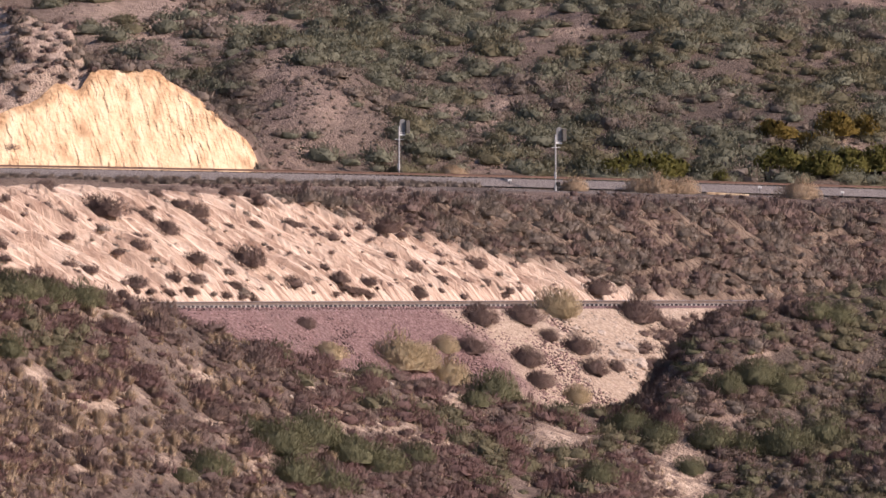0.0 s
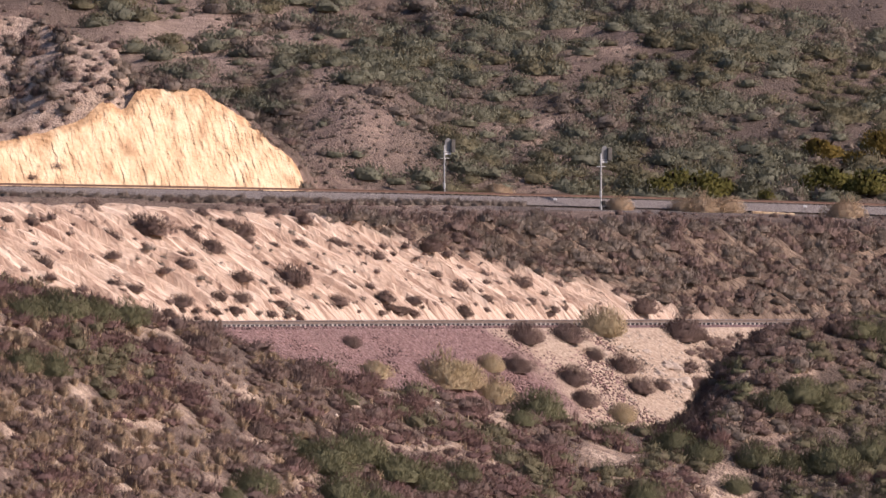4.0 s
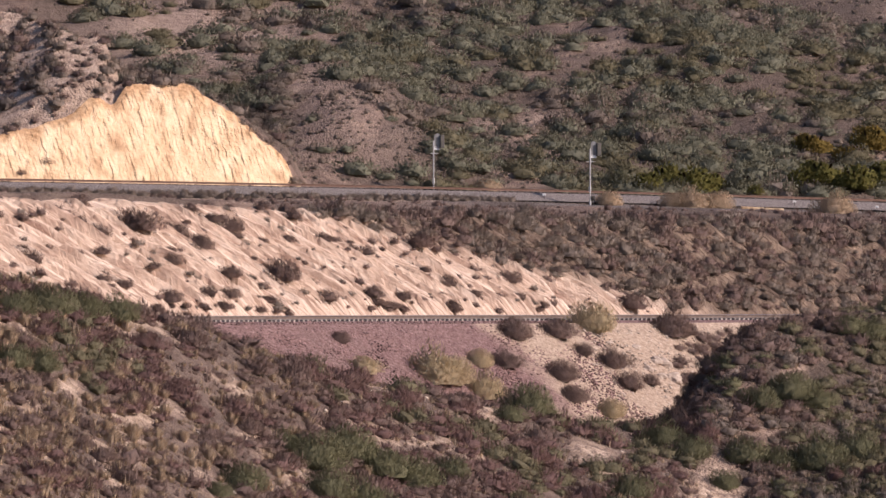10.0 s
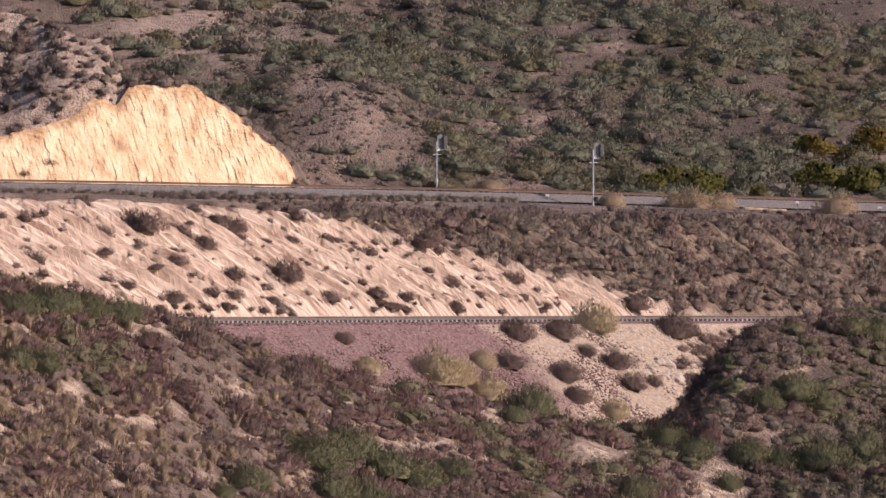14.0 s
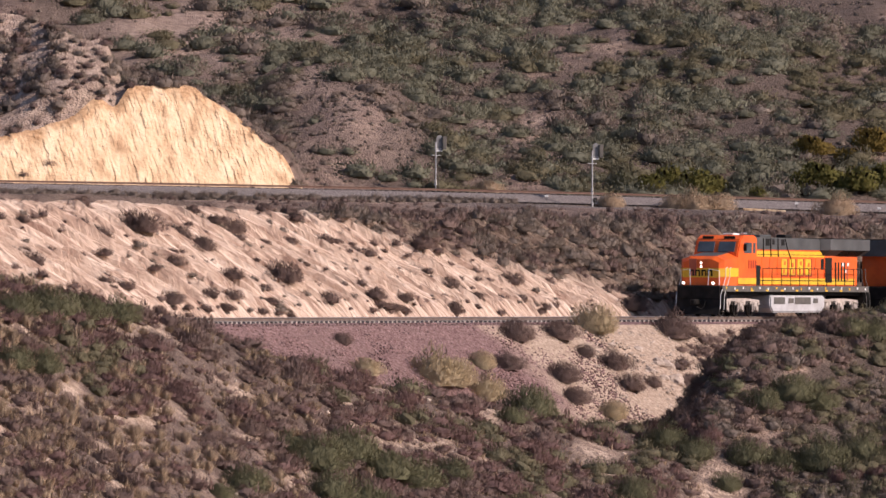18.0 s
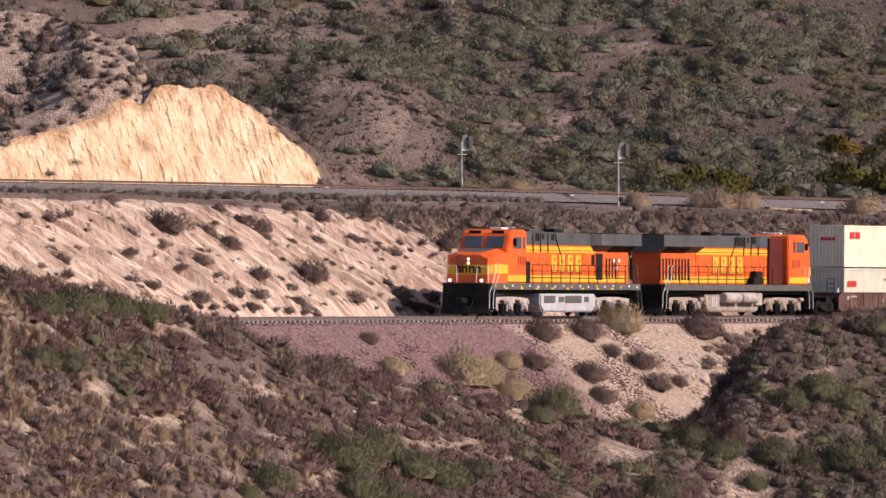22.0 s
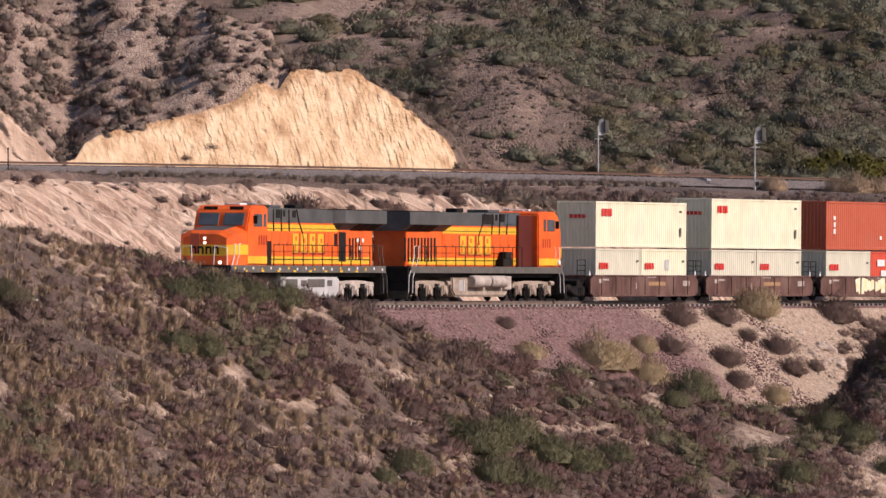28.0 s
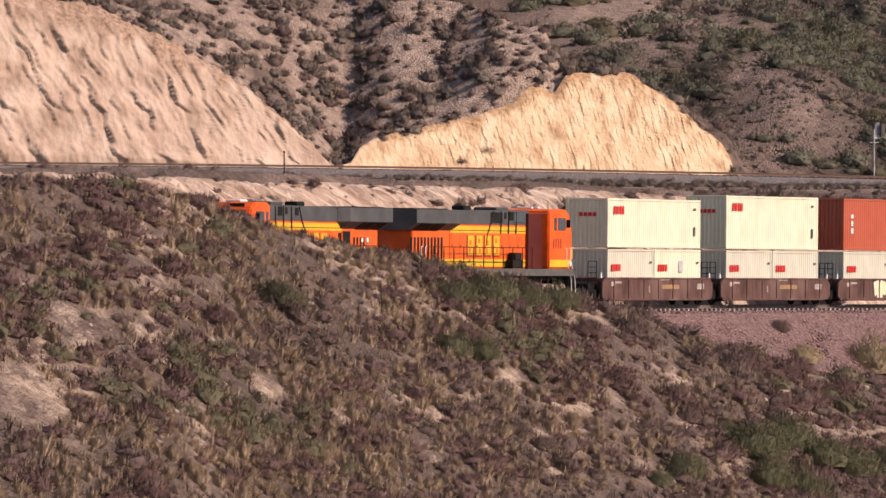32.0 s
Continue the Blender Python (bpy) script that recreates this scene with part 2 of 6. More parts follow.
def glow(name, color, strength):
    m = mat(name, [color, color], 1.0, 0.3)
    p = m.node_tree.nodes["Principled BSDF"]
    p.inputs["Emission Color"].default_value, p.inputs["Emission Strength"].default_value = (*color, 1), strength
    return m


M_LAMP = glow("lit_headlight", (1.0, 0.93, 0.75), 2.5)
M_FADED = mat("faded_stencil", [(0.30, 0.17, 0.10), (0.42, 0.27, 0.12)], 3.0, 0.8)
M_NUMBER = mat("dark_red_lettering", [(0.30, 0.03, 0.015), (0.36, 0.04, 0.02)], 3.0, 0.5)

# ---- the lie of the land ----
def hash2(i, j, seed):
    h = (i.astype(np.int64) * 374761393 + j.astype(np.int64) * 668265263 + seed * 1442695041) & 0x7FFFFFFF
    h = ((h ^ (h >> 13)) * 1274126177) & 0x7FFFFFFF
    return ((h ^ (h >> 16)) & 0xFFFF) / 65535.0


def vnoise(x, y, seed=0):
    """Smooth lattice noise from 0 to 1."""
    x, y = np.asarray(x, float), np.asarray(y, float)
    i, j = np.floor(x), np.floor(y)
    u, v = x - i, y - j
    u, v = u * u * (3 - 2 * u), v * v * (3 - 2 * v)
    a, b, c, d = hash2(i, j, seed), hash2(i + 1, j, seed), hash2(i, j + 1, seed), hash2(i + 1, j + 1, seed)
    return (a * (1 - u) + b * u) * (1 - v) + (c * (1 - u) + d * u) * v


def fbm(x, y, seed=0, octaves=4):
    total, amp, norm = 0.0, 1.0, 0.0
    for k in range(octaves):
        total = total + amp * vnoise(x * 2 ** k, y * 2 ** k, seed + 17 * k)
        norm, amp = norm + amp, amp * 0.5
    return total / norm


def step(a, b, x):
    t = np.clip((x - a) / (b - a), 0, 1)
    return t * t * (3 - 2 * t)


LENS = 14476.0  # one metre at one metre, in thousandths of the picture's fine angle
# The lower track: an arc on a 2.1 per cent grade. s runs away from the camera, n to the left of it (uphill).
S_LINE = np.arange(-160.0, 340.0, 0.5)
TURN = np.radians(65.1 - 0.0864 * np.minimum(S_LINE, 60) - 0.15 * np.maximum(S_LINE - 60, 0))
X_LINE = np.concatenate([[0], np.cumsum(np.cos(TURN[:-1]) * 0.5)])
Y_LINE = np.concatenate([[0], np.cumsum(np.sin(TURN[:-1]) * 0.5)])
X_LINE, Y_LINE = X_LINE - X_LINE[320] - 0.45, Y_LINE - Y_LINE[320] + 462.5


def low_grade(s):
    return -11.65 - 0.0212 * s


def on_track(s, n=0.0, dz=0.0):
    """World place at s along the lower track, n to its uphill side and dz over its sleepers."""
    x, y, t = np.interp(s, S_LINE, X_LINE), np.interp(s, S_LINE, Y_LINE), np.interp(s, S_LINE, TURN)
    return x - np.sin(t) * n, y + np.cos(t) * n, low_grade(s) + dz


def to_track(x, y):
    """s and n of world places."""
    x, y = np.asarray(x, float), np.asarray(y, float)
    s = (x + 0.45) * 0.42 + (y - 462.5) * 0.9
    for _ in range(5):
        s = np.clip(s, -159, 338)
        px, py, t = np.interp(s, S_LINE, X_LINE), np.interp(s, S_LINE, Y_LINE), np.interp(s, S_LINE, TURN)
        s = s + (x - px) * np.cos(t) + (y - py) * np.sin(t)
    s = np.clip(s, -159, 338)
    px, py, t = np.interp(s, S_LINE, X_LINE), np.interp(s, S_LINE, Y_LINE), np.interp(s, S_LINE, TURN)
    return s, -(x - px) * np.sin(t) + (y - py) * np.cos(t)


def up_line(x):
    return 690 + 0.42 * x + 0.003 * np.maximum(x - 60, 0) ** 2


def from_up(x, y):
    """Distance behind the upper track."""
    return (y - up_line(x)) * 0.922


def up_grade(x):
    x = np.clip(x, -110, 60)
    return -6.45 - 0.0275 * x - 0.000115 * x * x


BANK_RUN, BANK_TOE = 1.5, 4.2


def bank_high(s):
    return 6.3 + 0.62 * step(25, -15, s)


def natural(x, y):
    """The ground before the railway was cut into it."""
    s, n = to_track(x, y)
    m = from_up(x, y)
    az = x / np.maximum(y, 60) * LENS + 784
    # bench between the two tracks
    edge = BANK_TOE + BANK_RUN * bank_high(s)
    w = np.clip((n - edge) / np.maximum(n - edge - m * 0.8, 1), 0, 1)
    bench = (low_grade(s) + bank_high(s)) * (1 - w) + (up_grade(x) - 0.9) * w + 0.5 * (fbm(x / 9, y / 9, 3) - 0.5)
    # far hillside
    rise = np.maximum(m - 6, 0)
    far = up_grade(x) - 0.9 + 0.16 * rise + 0.00012 * rise ** 2 + step(10, 70, m) * 9 * (fbm(x / 45, y / 60, 5) - 0.45) + 2.2 * (fbm(x / 6, y / 9, 6) - 0.5) * step(4, 15, m)
    far = np.minimum(far, 150 + 20 * fbm(x / 200, y / 200, 8))
    spur = 3.6 * np.exp(-((x + 5 + 0.10 * m) / 7.5) ** 2) * step(6, 30, m) * (1 - step(45, 75, m))
    far = far + spur
    # hill on the left, through which the upper track is cut
    top = np.interp(x, [-130, -90, -72, -65.5, -58.8, -54.3, -50.3, -45, -43, -41, -36.5, -33.5, -31.2, -27.5, -26.6, -22.6, -21.2, -18.3, -15.9, -13.5, -12.0, -11.6],
                    [21, 16.5, 13.4, 12.1, 9.7, 7.5, 4.9, 0.8, 1.5, 2.3, 3.5, 4.3, 4.9, 5.9, 7.9, 8.2, 7.8, 6.0, 3.9, 2.0, 0.6, 0.3])
    top = top + 0.42 * np.maximum(5 - top / 1.75, 0) * step(-45.5, -42, x) * step(-11.4, -13.4, x)
    crest = 10.2 + 10 * step(-25.5, -29.4, x) + 9 * step(-30, -38, x) + 68 * step(-41, -58, x)
    top = top + (8.0 - 0.10 * (x + 45) - top) * step(11, 42, m)
    up = up_grade(x) + top + (0.27 + 0.15 * step(-48, -40, x)) * (np.minimum(m, crest) - 10) - 0.3 * np.maximum(m - crest, 0) + 1.5 * (fbm(x / 5, y / 5, 11) - 0.5) * (0.25 + 0.75 * step(9, 16, m))
    up = up + np.clip(m - 8.3, 0, 2.1) * step(-26.8, -29.2, x) * step(-38, -32, x)
    up = np.where(x > -11.5, -99, up)
    hill = np.maximum(far, up)
    back = np.where(m > 0, hill, bench)
    # ridge before the lower track
    ridge_y = 322 + (az + 780) * 0.05
    ridge_v = np.interp(az, [-1500, -780, -540, -350, -150, 50, 250, 350, 500, 650, 800, 1000, 1130, 1190, 1215, 1240, 1268, 1300, 1345, 1450, 1640, 2100],
                        [325, 345, 355, 418, 466, 505, 555, 576, 634, 680, 712, 748, 758, 744, 722, 686, 646, 612, 588, 568, 526, 440])
    d = ridge_y - y
    slope = np.interp(az, [-780, 400, 800, 1150, 1300, 1700], [0.19, 0.15, 0.12, 0.10, 0.17, 0.17])
    ridge_far = np.where(az > 650, np.interp(az, [650, 1000, 1240, 1500, 1640, 2100], [680, 738, 735, 640, 580, 480]), ridge_v)
    ridge_v = ridge_v + (ridge_far - ridge_v) * step(3, 24, d)
    front = -(ridge_v - 200) / LENS * ridge_y - slope * np.maximum(d, 0) + 0.10 * np.minimum(d, 0) + 1.1 * (fbm(x / 6, y / 9, 21) - 0.5) * step(60, 10, abs(d))
    front = np.maximum(front, -27 + 3 * fbm(x / 40, y / 40, 22))
    mound = -1.7 - 0.22 * np.maximum(np.hypot(x, y) - 4, 0)
    front = np.maximum(front, mound)
    return np.where(n > 0, back, front)


PALE_SPOTS = [(7.6, 402.4, 1.4), (13.8, 403.4, 1.4), (10.3, 459.6, 1.3), (-11.9, 353.6, 0.9), (-9.2, 370.2, 0.6), (-9.9, 342.8, 0.7), (-15.7, 346.0, 0.7), (-4.4, 383.8, 0.5), (-18.1, 351.6, 0.5), (2.1, 402.6, 0.6),
              (-30.1, 286.0, 1.4), (-30.3, 302.2, 0.6), (-23.6, 313.8, 0.75), (-25.7, 315.4, 0.4), (-21.1, 317.4, 0.5), (-32.0, 305.0, 0.5), (-29.3, 300.2, 0.45)]


def pale_spot(x, y):
    """Share of bare pale sand in the small clearings of the near slope."""
    return np.clip(sum(1.0 * np.exp(-((x - a) / r) ** 2 - ((y - b) / (3.5 * r)) ** 2) for a, b, r in PALE_SPOTS), 0, 1)


def ground(x, y):
    """The finished ground, with both track beds cut and filled."""
    s, n = to_track(x, y)
    m = from_up(x, y)
    z = natural(x, y)
    z = np.minimum(z, up_grade(x) - 0.55 + np.maximum(abs(m) - 5.0, 0) * 1.75)
    z = np.maximum(z, up_grade(x) - 0.55 - np.maximum(abs(m) - 2.6, 0) / 2.2 - np.maximum(abs(m) - 30, 0) * 2)
    g = low_grade(s) - 0.30
    z = np.minimum(z, g + np.maximum(n - BANK_TOE, 0) / BANK_RUN + np.maximum(-n - 4.5, 0) / 1.4)
    z = np.maximum(z, g - np.maximum(abs(n) - 2.9, 0) / 1.5)
    return z


def scarps(lane, along, seed):
    """Slabs that end in a sharp edge: a jump up at each whole number of lane, then an even fall; some are missing."""
    cell = np.floor(lane + 0.35 * vnoise(along * 1.7, lane * 0 + seed, seed + 2))
    frac = lane + 0.35 * vnoise(along * 1.7, lane * 0 + seed, seed + 2) - cell
    return (1 - frac) * step(0.38, 0.72, vnoise(cell * 7.31 + 0.5, along, seed))


def rill_lane(s, b):
    """A number that stays the same down each rill; the rills run aslant of the fall line."""
    return s + 4.2 * b + 0.7 * (fbm(s / 6, b * 3, 41) - 0.5)


def bank_relief(s, b):
    """Height of the eroded bank over its even slope; b runs from 0 at its toe to 1 at its top."""
    lane = rill_lane(s, b)
    groove = step(0.0, 0.34, np.abs(vnoise(lane / 0.85, b * 2.6, 42) * 2 - 1))
    slabs = 0.34 * scarps(lane / 1.3, b * 3, 43) + 0.34 * scarps(lane / 0.7, b * 4, 47) + 0.16 * scarps(lane / 0.37, b * 6, 48)
    depth = slabs + 0.22 * groove + 0.12 * fbm(s / 0.4, b * 20, 44, 3) + 0.45 * fbm(s / 6, b * 2, 45)
    return 0.02 + depth * np.clip(np.minimum(b * 9, (1 - b) * 6), 0, 1) - 0.30 * step(0.95, 1.0, b) - 0.25 * step(0.04, 0.0, b)


def foot(x, y):
    """Where a plant stands: the ground, or the relief of the bank over it."""
    x, y = np.asarray(x, float), np.asarray(y, float)
    s, n = to_track(x, y)
    b = (n - BANK_TOE + 0.2) / (BANK_RUN * (bank_high(s) + 0.12))
    on = (b > 0.02) & (b < 0.97) & (s > -111) & (s < 111)
    return ground(x, y) + np.where(on, bank_relief(s, np.clip(b, 0, 1)), 0)


# ---- ground sheet ----
def grid_mesh(name, x, y, z, material, shares=(), smooth=True):
    r, c = x.shape
    me = bpy.data.meshes.new(name)
    verts = np.stack([x, y, z], -1).reshape(-1, 3)
    i = np.arange(r * c).reshape(r, c)
    quads = np.stack([i[:-1, :-1], i[:-1, 1:], i[1:, 1:], i[1:, :-1]], -1).reshape(-1, 4)
    me.vertices.add(len(verts))
    me.vertices.foreach_set("co", verts.ravel())
    me.loops.add(quads.size)
    me.loops.foreach_set("vertex_index", quads.ravel())
    me.polygons.add(len(quads))
    me.polygons.foreach_set("loop_start", np.arange(len(quads)) * 4)
    me.polygons.foreach_set("use_smooth", np.full(len(quads), smooth))
    me.update(calc_edges=True)
    for key, values in shares:
        values = np.asarray(values, np.float32)
        if values.ndim == 3:
            me.attributes.new(key, "FLOAT_VECTOR", "POINT").data.foreach_set("vector", values.ravel())
        else:
            me.attributes.new(key, "FLOAT", "POINT").data.foreach_set("value", values.ravel())
    me.materials.append(material)
    return new(name, me)


fine = np.arange(-0.125, 0.0801, 0.00105)
wide = np.geomspace(0.006, 1.3, 26)
cols = np.concatenate([(-0.125 - wide)[::-1], fine, 0.0801 + wide])
rows_y = np.concatenate([np.arange(-120, 300, 12), np.arange(300, 540, 0.75), np.arange(540, 640, 3), np.arange(640, 730, 0.7),
                         np.arange(730, 1000, 3), np.geomspace(1000, 4000, 30)])
cc, yy = np.meshgrid(cols, rows_y)
xx = cc * np.maximum(yy, 110)
zz = ground(xx, yy)
ss, nn = to_track(xx, yy)
mm = from_up(xx, yy)
sand = step(0.58, 0.66, fbm(xx / 2.6, yy / 9, 31)) * 0.8 * (nn < 0) * np.where(cc * LENS + 784 > 1235, 0.6, 1) + step(0.6, 0.7, fbm(xx / 7, yy / 9, 33)) * 0.6 * (mm > 6)
sand = np.clip(sand + pale_spot(xx, yy) + 0.75 * (nn > 4) * (nn < 14) * step(60, 20, ss) + 0.45 * (mm > -14) * (mm < -3.2) * step(8, -4, xx) + 0.8 * np.exp(-((xx - 35.6) / 1.3) ** 2 - ((yy - 769) / 5) ** 2) + 0.7 * np.exp(-((xx - 20.6) / 1.5) ** 2 - ((yy - 757) / 5) ** 2) + (0.2 + 0.6 * step(-48, -43, xx)) * (mm > 6) * step(-20, -27, xx) * step(60, 35, mm), 0, 1) * (yy > 240)
gravel = step(16, 11, -mm) * (mm < 4.6) * 0.9 * np.maximum(step(-6, 8, xx), step(4, 2.8, -mm))
litter = step(0.44, 0.58, fbm(xx / 3, yy / 9, 37)) * 0.7 * (sand < 0.3)
litter = np.maximum(litter, np.where((mm > 8) & (xx > -13 - 0.25 * mm), 0.9 * step(0.72, 0.62, fbm(xx / 7, yy / 22, 77)), 0))
litter = np.maximum(litter, np.where((nn < -9) & (sand < 0.4), np.where(cc * LENS + 784 > 1215, 0.9, 0.4), 0)) * (yy > 240)
high = np.exp(-((xx + 22) / 11) ** 2 - ((mm - 88) / 22) ** 2)
spur = 0.5 * np.exp(-((xx + 5 + 0.10 * mm) / 4.5) ** 2) * step(10, 20, mm) * step(70, 55, mm)
clear = np.exp(-((xx - 6.9) / 3.2) ** 2 - ((mm - 43) / 7) ** 2)
litter = litter * (1 - np.clip(high + spur + clear, 0, 0.9))
bare = 0.55 * np.maximum(high, clear) + 0.35 * spur + 0.50 * (mm > 5) * step(-16, -24, xx + 0.25 * (mm - 10)) * step(75, 45, mm) * step(0.30, 0.48, fbm(xx / 3, yy / 7, 34))
tagged(grid_mesh("ground", xx, yy, zz, M_GROUND, (("sand", sand), ("gravel", gravel), ("litter", litter), ("bare", np.clip(bare, 0, 1)))),
       "dry brown desert soil with sandy and gravelly patches", "ground", kind="structure")

# eroded bank above the lower track, with rills down the fall line
bs, bn = np.meshgrid(np.concatenate([np.arange(-112, -80, 0.3), np.arange(-80, 36, 0.065), np.arange(36, 114, 0.25)]), np.linspace(0, 1, 64))
bs = bs - 4.2 * bn
height = bank_high(bs) + 0.12
bx, by, bz = on_track(bs, BANK_TOE - 0.2 + bn * BANK_RUN * height, 0.0)
scrubby = step(-4, 9, bs - 42 + 36 * bn + 14 * (fbm(bs / 3, bn * 3, 46) - 0.5))
bz = ground(bx, by) + bank_relief(bs, bn)
tagged(grid_mesh("bank", bx, by, bz, M_BANK, (("soil", scrubby), ("rill", np.stack([rill_lane(bs, bn), bn * 11, 0 * bn], -1))), smooth=False), "pale pinkish eroded earth bank with diagonal rills above the railway", "bank", kind="structure")

# steep pale cut faces beside the upper track, along (x, from_up)
for name, x0, x1 in (("cut_face_near", -44.6, -10.9), ("cut_face_far", -112.0, -44.9)):
    top = np.arange(x0, x1, 0.08 if "near" in name else 0.15)
    probe = np.linspace(5.0, 24, 400)
    gx, gp = np.meshgrid(top, probe, indexing="ij")
    over = natural(gx, up_line(gx) + gp / 0.922) - (up_grade(gx) - 0.55 + (gp - 5) * 1.75)
    hi = np.array([probe[max(np.flatnonzero(row > 0), default=0)] for row in over])
    hi = np.convolve(np.pad(hi, 4, mode="edge"), np.ones(9) / 9, "valid")
    hi = hi + 0.35 * (fbm(top / 0.8, top * 0, 64) - 0.5)
    kk, tt = np.meshgrid(np.linspace(0, 1, 110), top, indexing="ij")
    m_here = 5.0 + kk * (hi[None, :] - 4.8)
    cz = up_grade(tt) - 0.6 + (m_here - 5) * 1.75
    rough = 0.6 if "near" in name else 1.35
    if rough < 1:
        lane = tt + 0.30 * cz
        edges = 0.05 * scarps(lane / 1.7, cz / 1.4, 61) + 0.09 * scarps(lane / 0.62, cz / 0.8, 62) + 0.06 * scarps(lane / 0.3, cz / 0.5, 63)
        soft = 0.45 * fbm(tt / 4.5, cz / 4, 53) + 0.22 * fbm(tt / 0.9, cz / 0.9, 55) + 0.10 * fbm(tt / 0.3, cz / 0.25, 56)
    else:
        lane = tt + 0.58 * cz + 1.5 * (fbm(tt / 4, cz / 4, 51) - 0.5)
        edges = 0.36 * scarps(lane / 3.4, cz / 1.7, 61) + 0.24 * scarps(lane / 1.35, cz / 1.3, 62) + 0.16 * scarps(lane / 0.55, cz / 1.0, 63)
        soft = 0.9 * fbm(tt / 6, cz / 6, 53) + 0.25 * fbm(tt / 1.2, cz / 1.2, 55) + 0.12 * fbm(tt / 0.4, cz / 0.4, 56)
    push = (soft + edges) * np.minimum(1, np.minimum(kk, 1 - kk) * 9 + 0.12) * np.clip((hi[None, :] - 5.2) / 3, 0, 1)
    cx = tt + 0.39 * push
    cy = up_line(tt) + m_here / 0.922 - 0.92 * push - 0.05
    crust = step(0.80, 1.0, kk + 0.5 * (fbm(tt / 1.1, cz / 2.2, 65) - 0.5)) * step(5.4, 6.4, hi[None, :])
    tagged(grid_mesh(name, cx, cy, cz, M_CUT if rough < 1 else M_CUT_PINK, (("soil", crust),), smooth=rough > 1), "steep cream-coloured earth cutting, fluted by rain", "cut slope", kind="structure")


# ---- the two tracks ----
def part(name, bm, material, parent, label=""):
    """Links a bmesh as one mesh object under a thing or a part."""
    me = bpy.data.meshes.new(name)
    bm.to_mesh(me)
    bm.free()
    for one in material if isinstance(material, (list, tuple)) else [material]:
        me.materials.append(one)
    ob = new(name, me)
    ob.parent = parent
    return tagged(ob, label)


def thing(name, label, category, group="", kind=""):
    return tagged(new(name), label, category, group, kind)


def strip(name, path, section, material, parent=None):
    """A section of (across, up) swept along a list of (x, y, z, heading)."""
    bm = bmesh.new()
    loops = []
    for x, y, z, t in path:
        loops.append([bm.verts.new((x - math.sin(t) * a, y + math.cos(t) * a, z + u)) for a, u in section])
    for p, q in zip(loops, loops[1:]):
        for k in range(len(section) - 1):
            bm.faces.new((p[k], q[k], q[k + 1], p[k + 1]))
    bmesh.ops.recalc_face_normals(bm, faces=bm.faces)
    me = bpy.data.meshes.new(name)
    bm.to_mesh(me)
    bm.free()
    me.materials.append(material)
    ob = new(name, me)
    ob.parent = parent
    return ob


def low_path(a, b, ds, dz=0.0):
    out = []
    for s in np.arange(a, b + 0.01, ds):
        x, y, z = on_track(s, 0, dz)
        out.append((float(x), float(y), float(z), float(np.interp(s, S_LINE, TURN))))
    return out


def up_path(a, b, dx, dz=0.0):
    out = []
    for x in np.arange(a, b + 0.01, dx):
        slope = math.atan2(float(up_line(x + 1) - up_line(x - 1)), 2.0)
        out.append((float(x), float(up_line(x)), float(up_grade(x)) + dz, slope))
    return out


RAIL = [(-0.07, 0.0), (-0.07, 0.015), (-0.012, 0.03), (-0.012, 0.13), (-0.036, 0.145), (-0.036, 0.175), (0.036, 0.175), (0.036, 0.145),
        (0.012, 0.13), (0.012, 0.03), (0.07, 0.015), (0.07, 0.0)]
bed = strip("ballast_bed", low_path(-130, 330, 1.0), [(4.6, -0.62), (2.2, -0.10), (-1.75, -0.10), (-3.1, -0.40)], M_BALLAST)
tagged(bed, "reddish-pink crushed stone ballast shouldering the lower track", "ballast", kind="structure")
fs, fn = np.meshgrid(np.arange(-120, 70, 0.35), np.linspace(2.95, 16, 60))
fx, fy, fz = on_track(fs, -fn, 0.0)
fz = fz - 0.29 - (fn - 2.95) / 1.5 + 0.05 + 0.35 * (fbm(fs / 2.5, fn / 2, 61) - 0.5) * step(3, 5, fn)
stony = step(-3, 3, fs + 10 * (fbm(fs / 3, fn / 3, 62) - 0.5) + 0.9 * (fn - 5))
tagged(grid_mesh("embankment", fx, fy, fz, M_FILL, (("soil", stony),)), "railway embankment of pink ballast turning to pale stony soil", "embankment",
       kind="structure")
low_track = thing("railway_track", "single railway track on concrete ties in pink ballast", "railway track", kind="structure")
up_track = thing("railway_track", "distant railway track on weathered ties in grey ballast", "railway track", kind="structure")
for off in (0.7525, -0.7525):
    strip("rail", [(x - math.sin(t) * off, y + math.cos(t) * off, z, t) for x, y, z, t in low_path(-130, 330, 1.0, 0.02)], RAIL, M_RAIL, low_track)
    strip("rail_head", [(x - math.sin(t) * off, y + math.cos(t) * off, z, t) for x, y, z, t in low_path(-130, 330, 1.0, 0.196)],
          [(-0.034, 0.0), (-0.026, 0.006), (0.026, 0.006), (0.034, 0.0)], M_RAILTOP, low_track)
    strip("rail", [(x - math.sin(t) * off, y + math.cos(t) * off, z, t) for x, y, z, t in up_path(-115, 230, 1.5, 0.02)], RAIL, M_RUSTRAIL, up_track)
tagged(strip("ballast_bed", up_path(-115, 230, 1.5, -0.02), [(4.2, -0.75), (1.7, -0.08), (-1.7, -0.08), (-3.4, -0.75)], M_BALLAST_FAR),
       "grey crushed stone ballast of the upper track", "ballast", kind="structure")


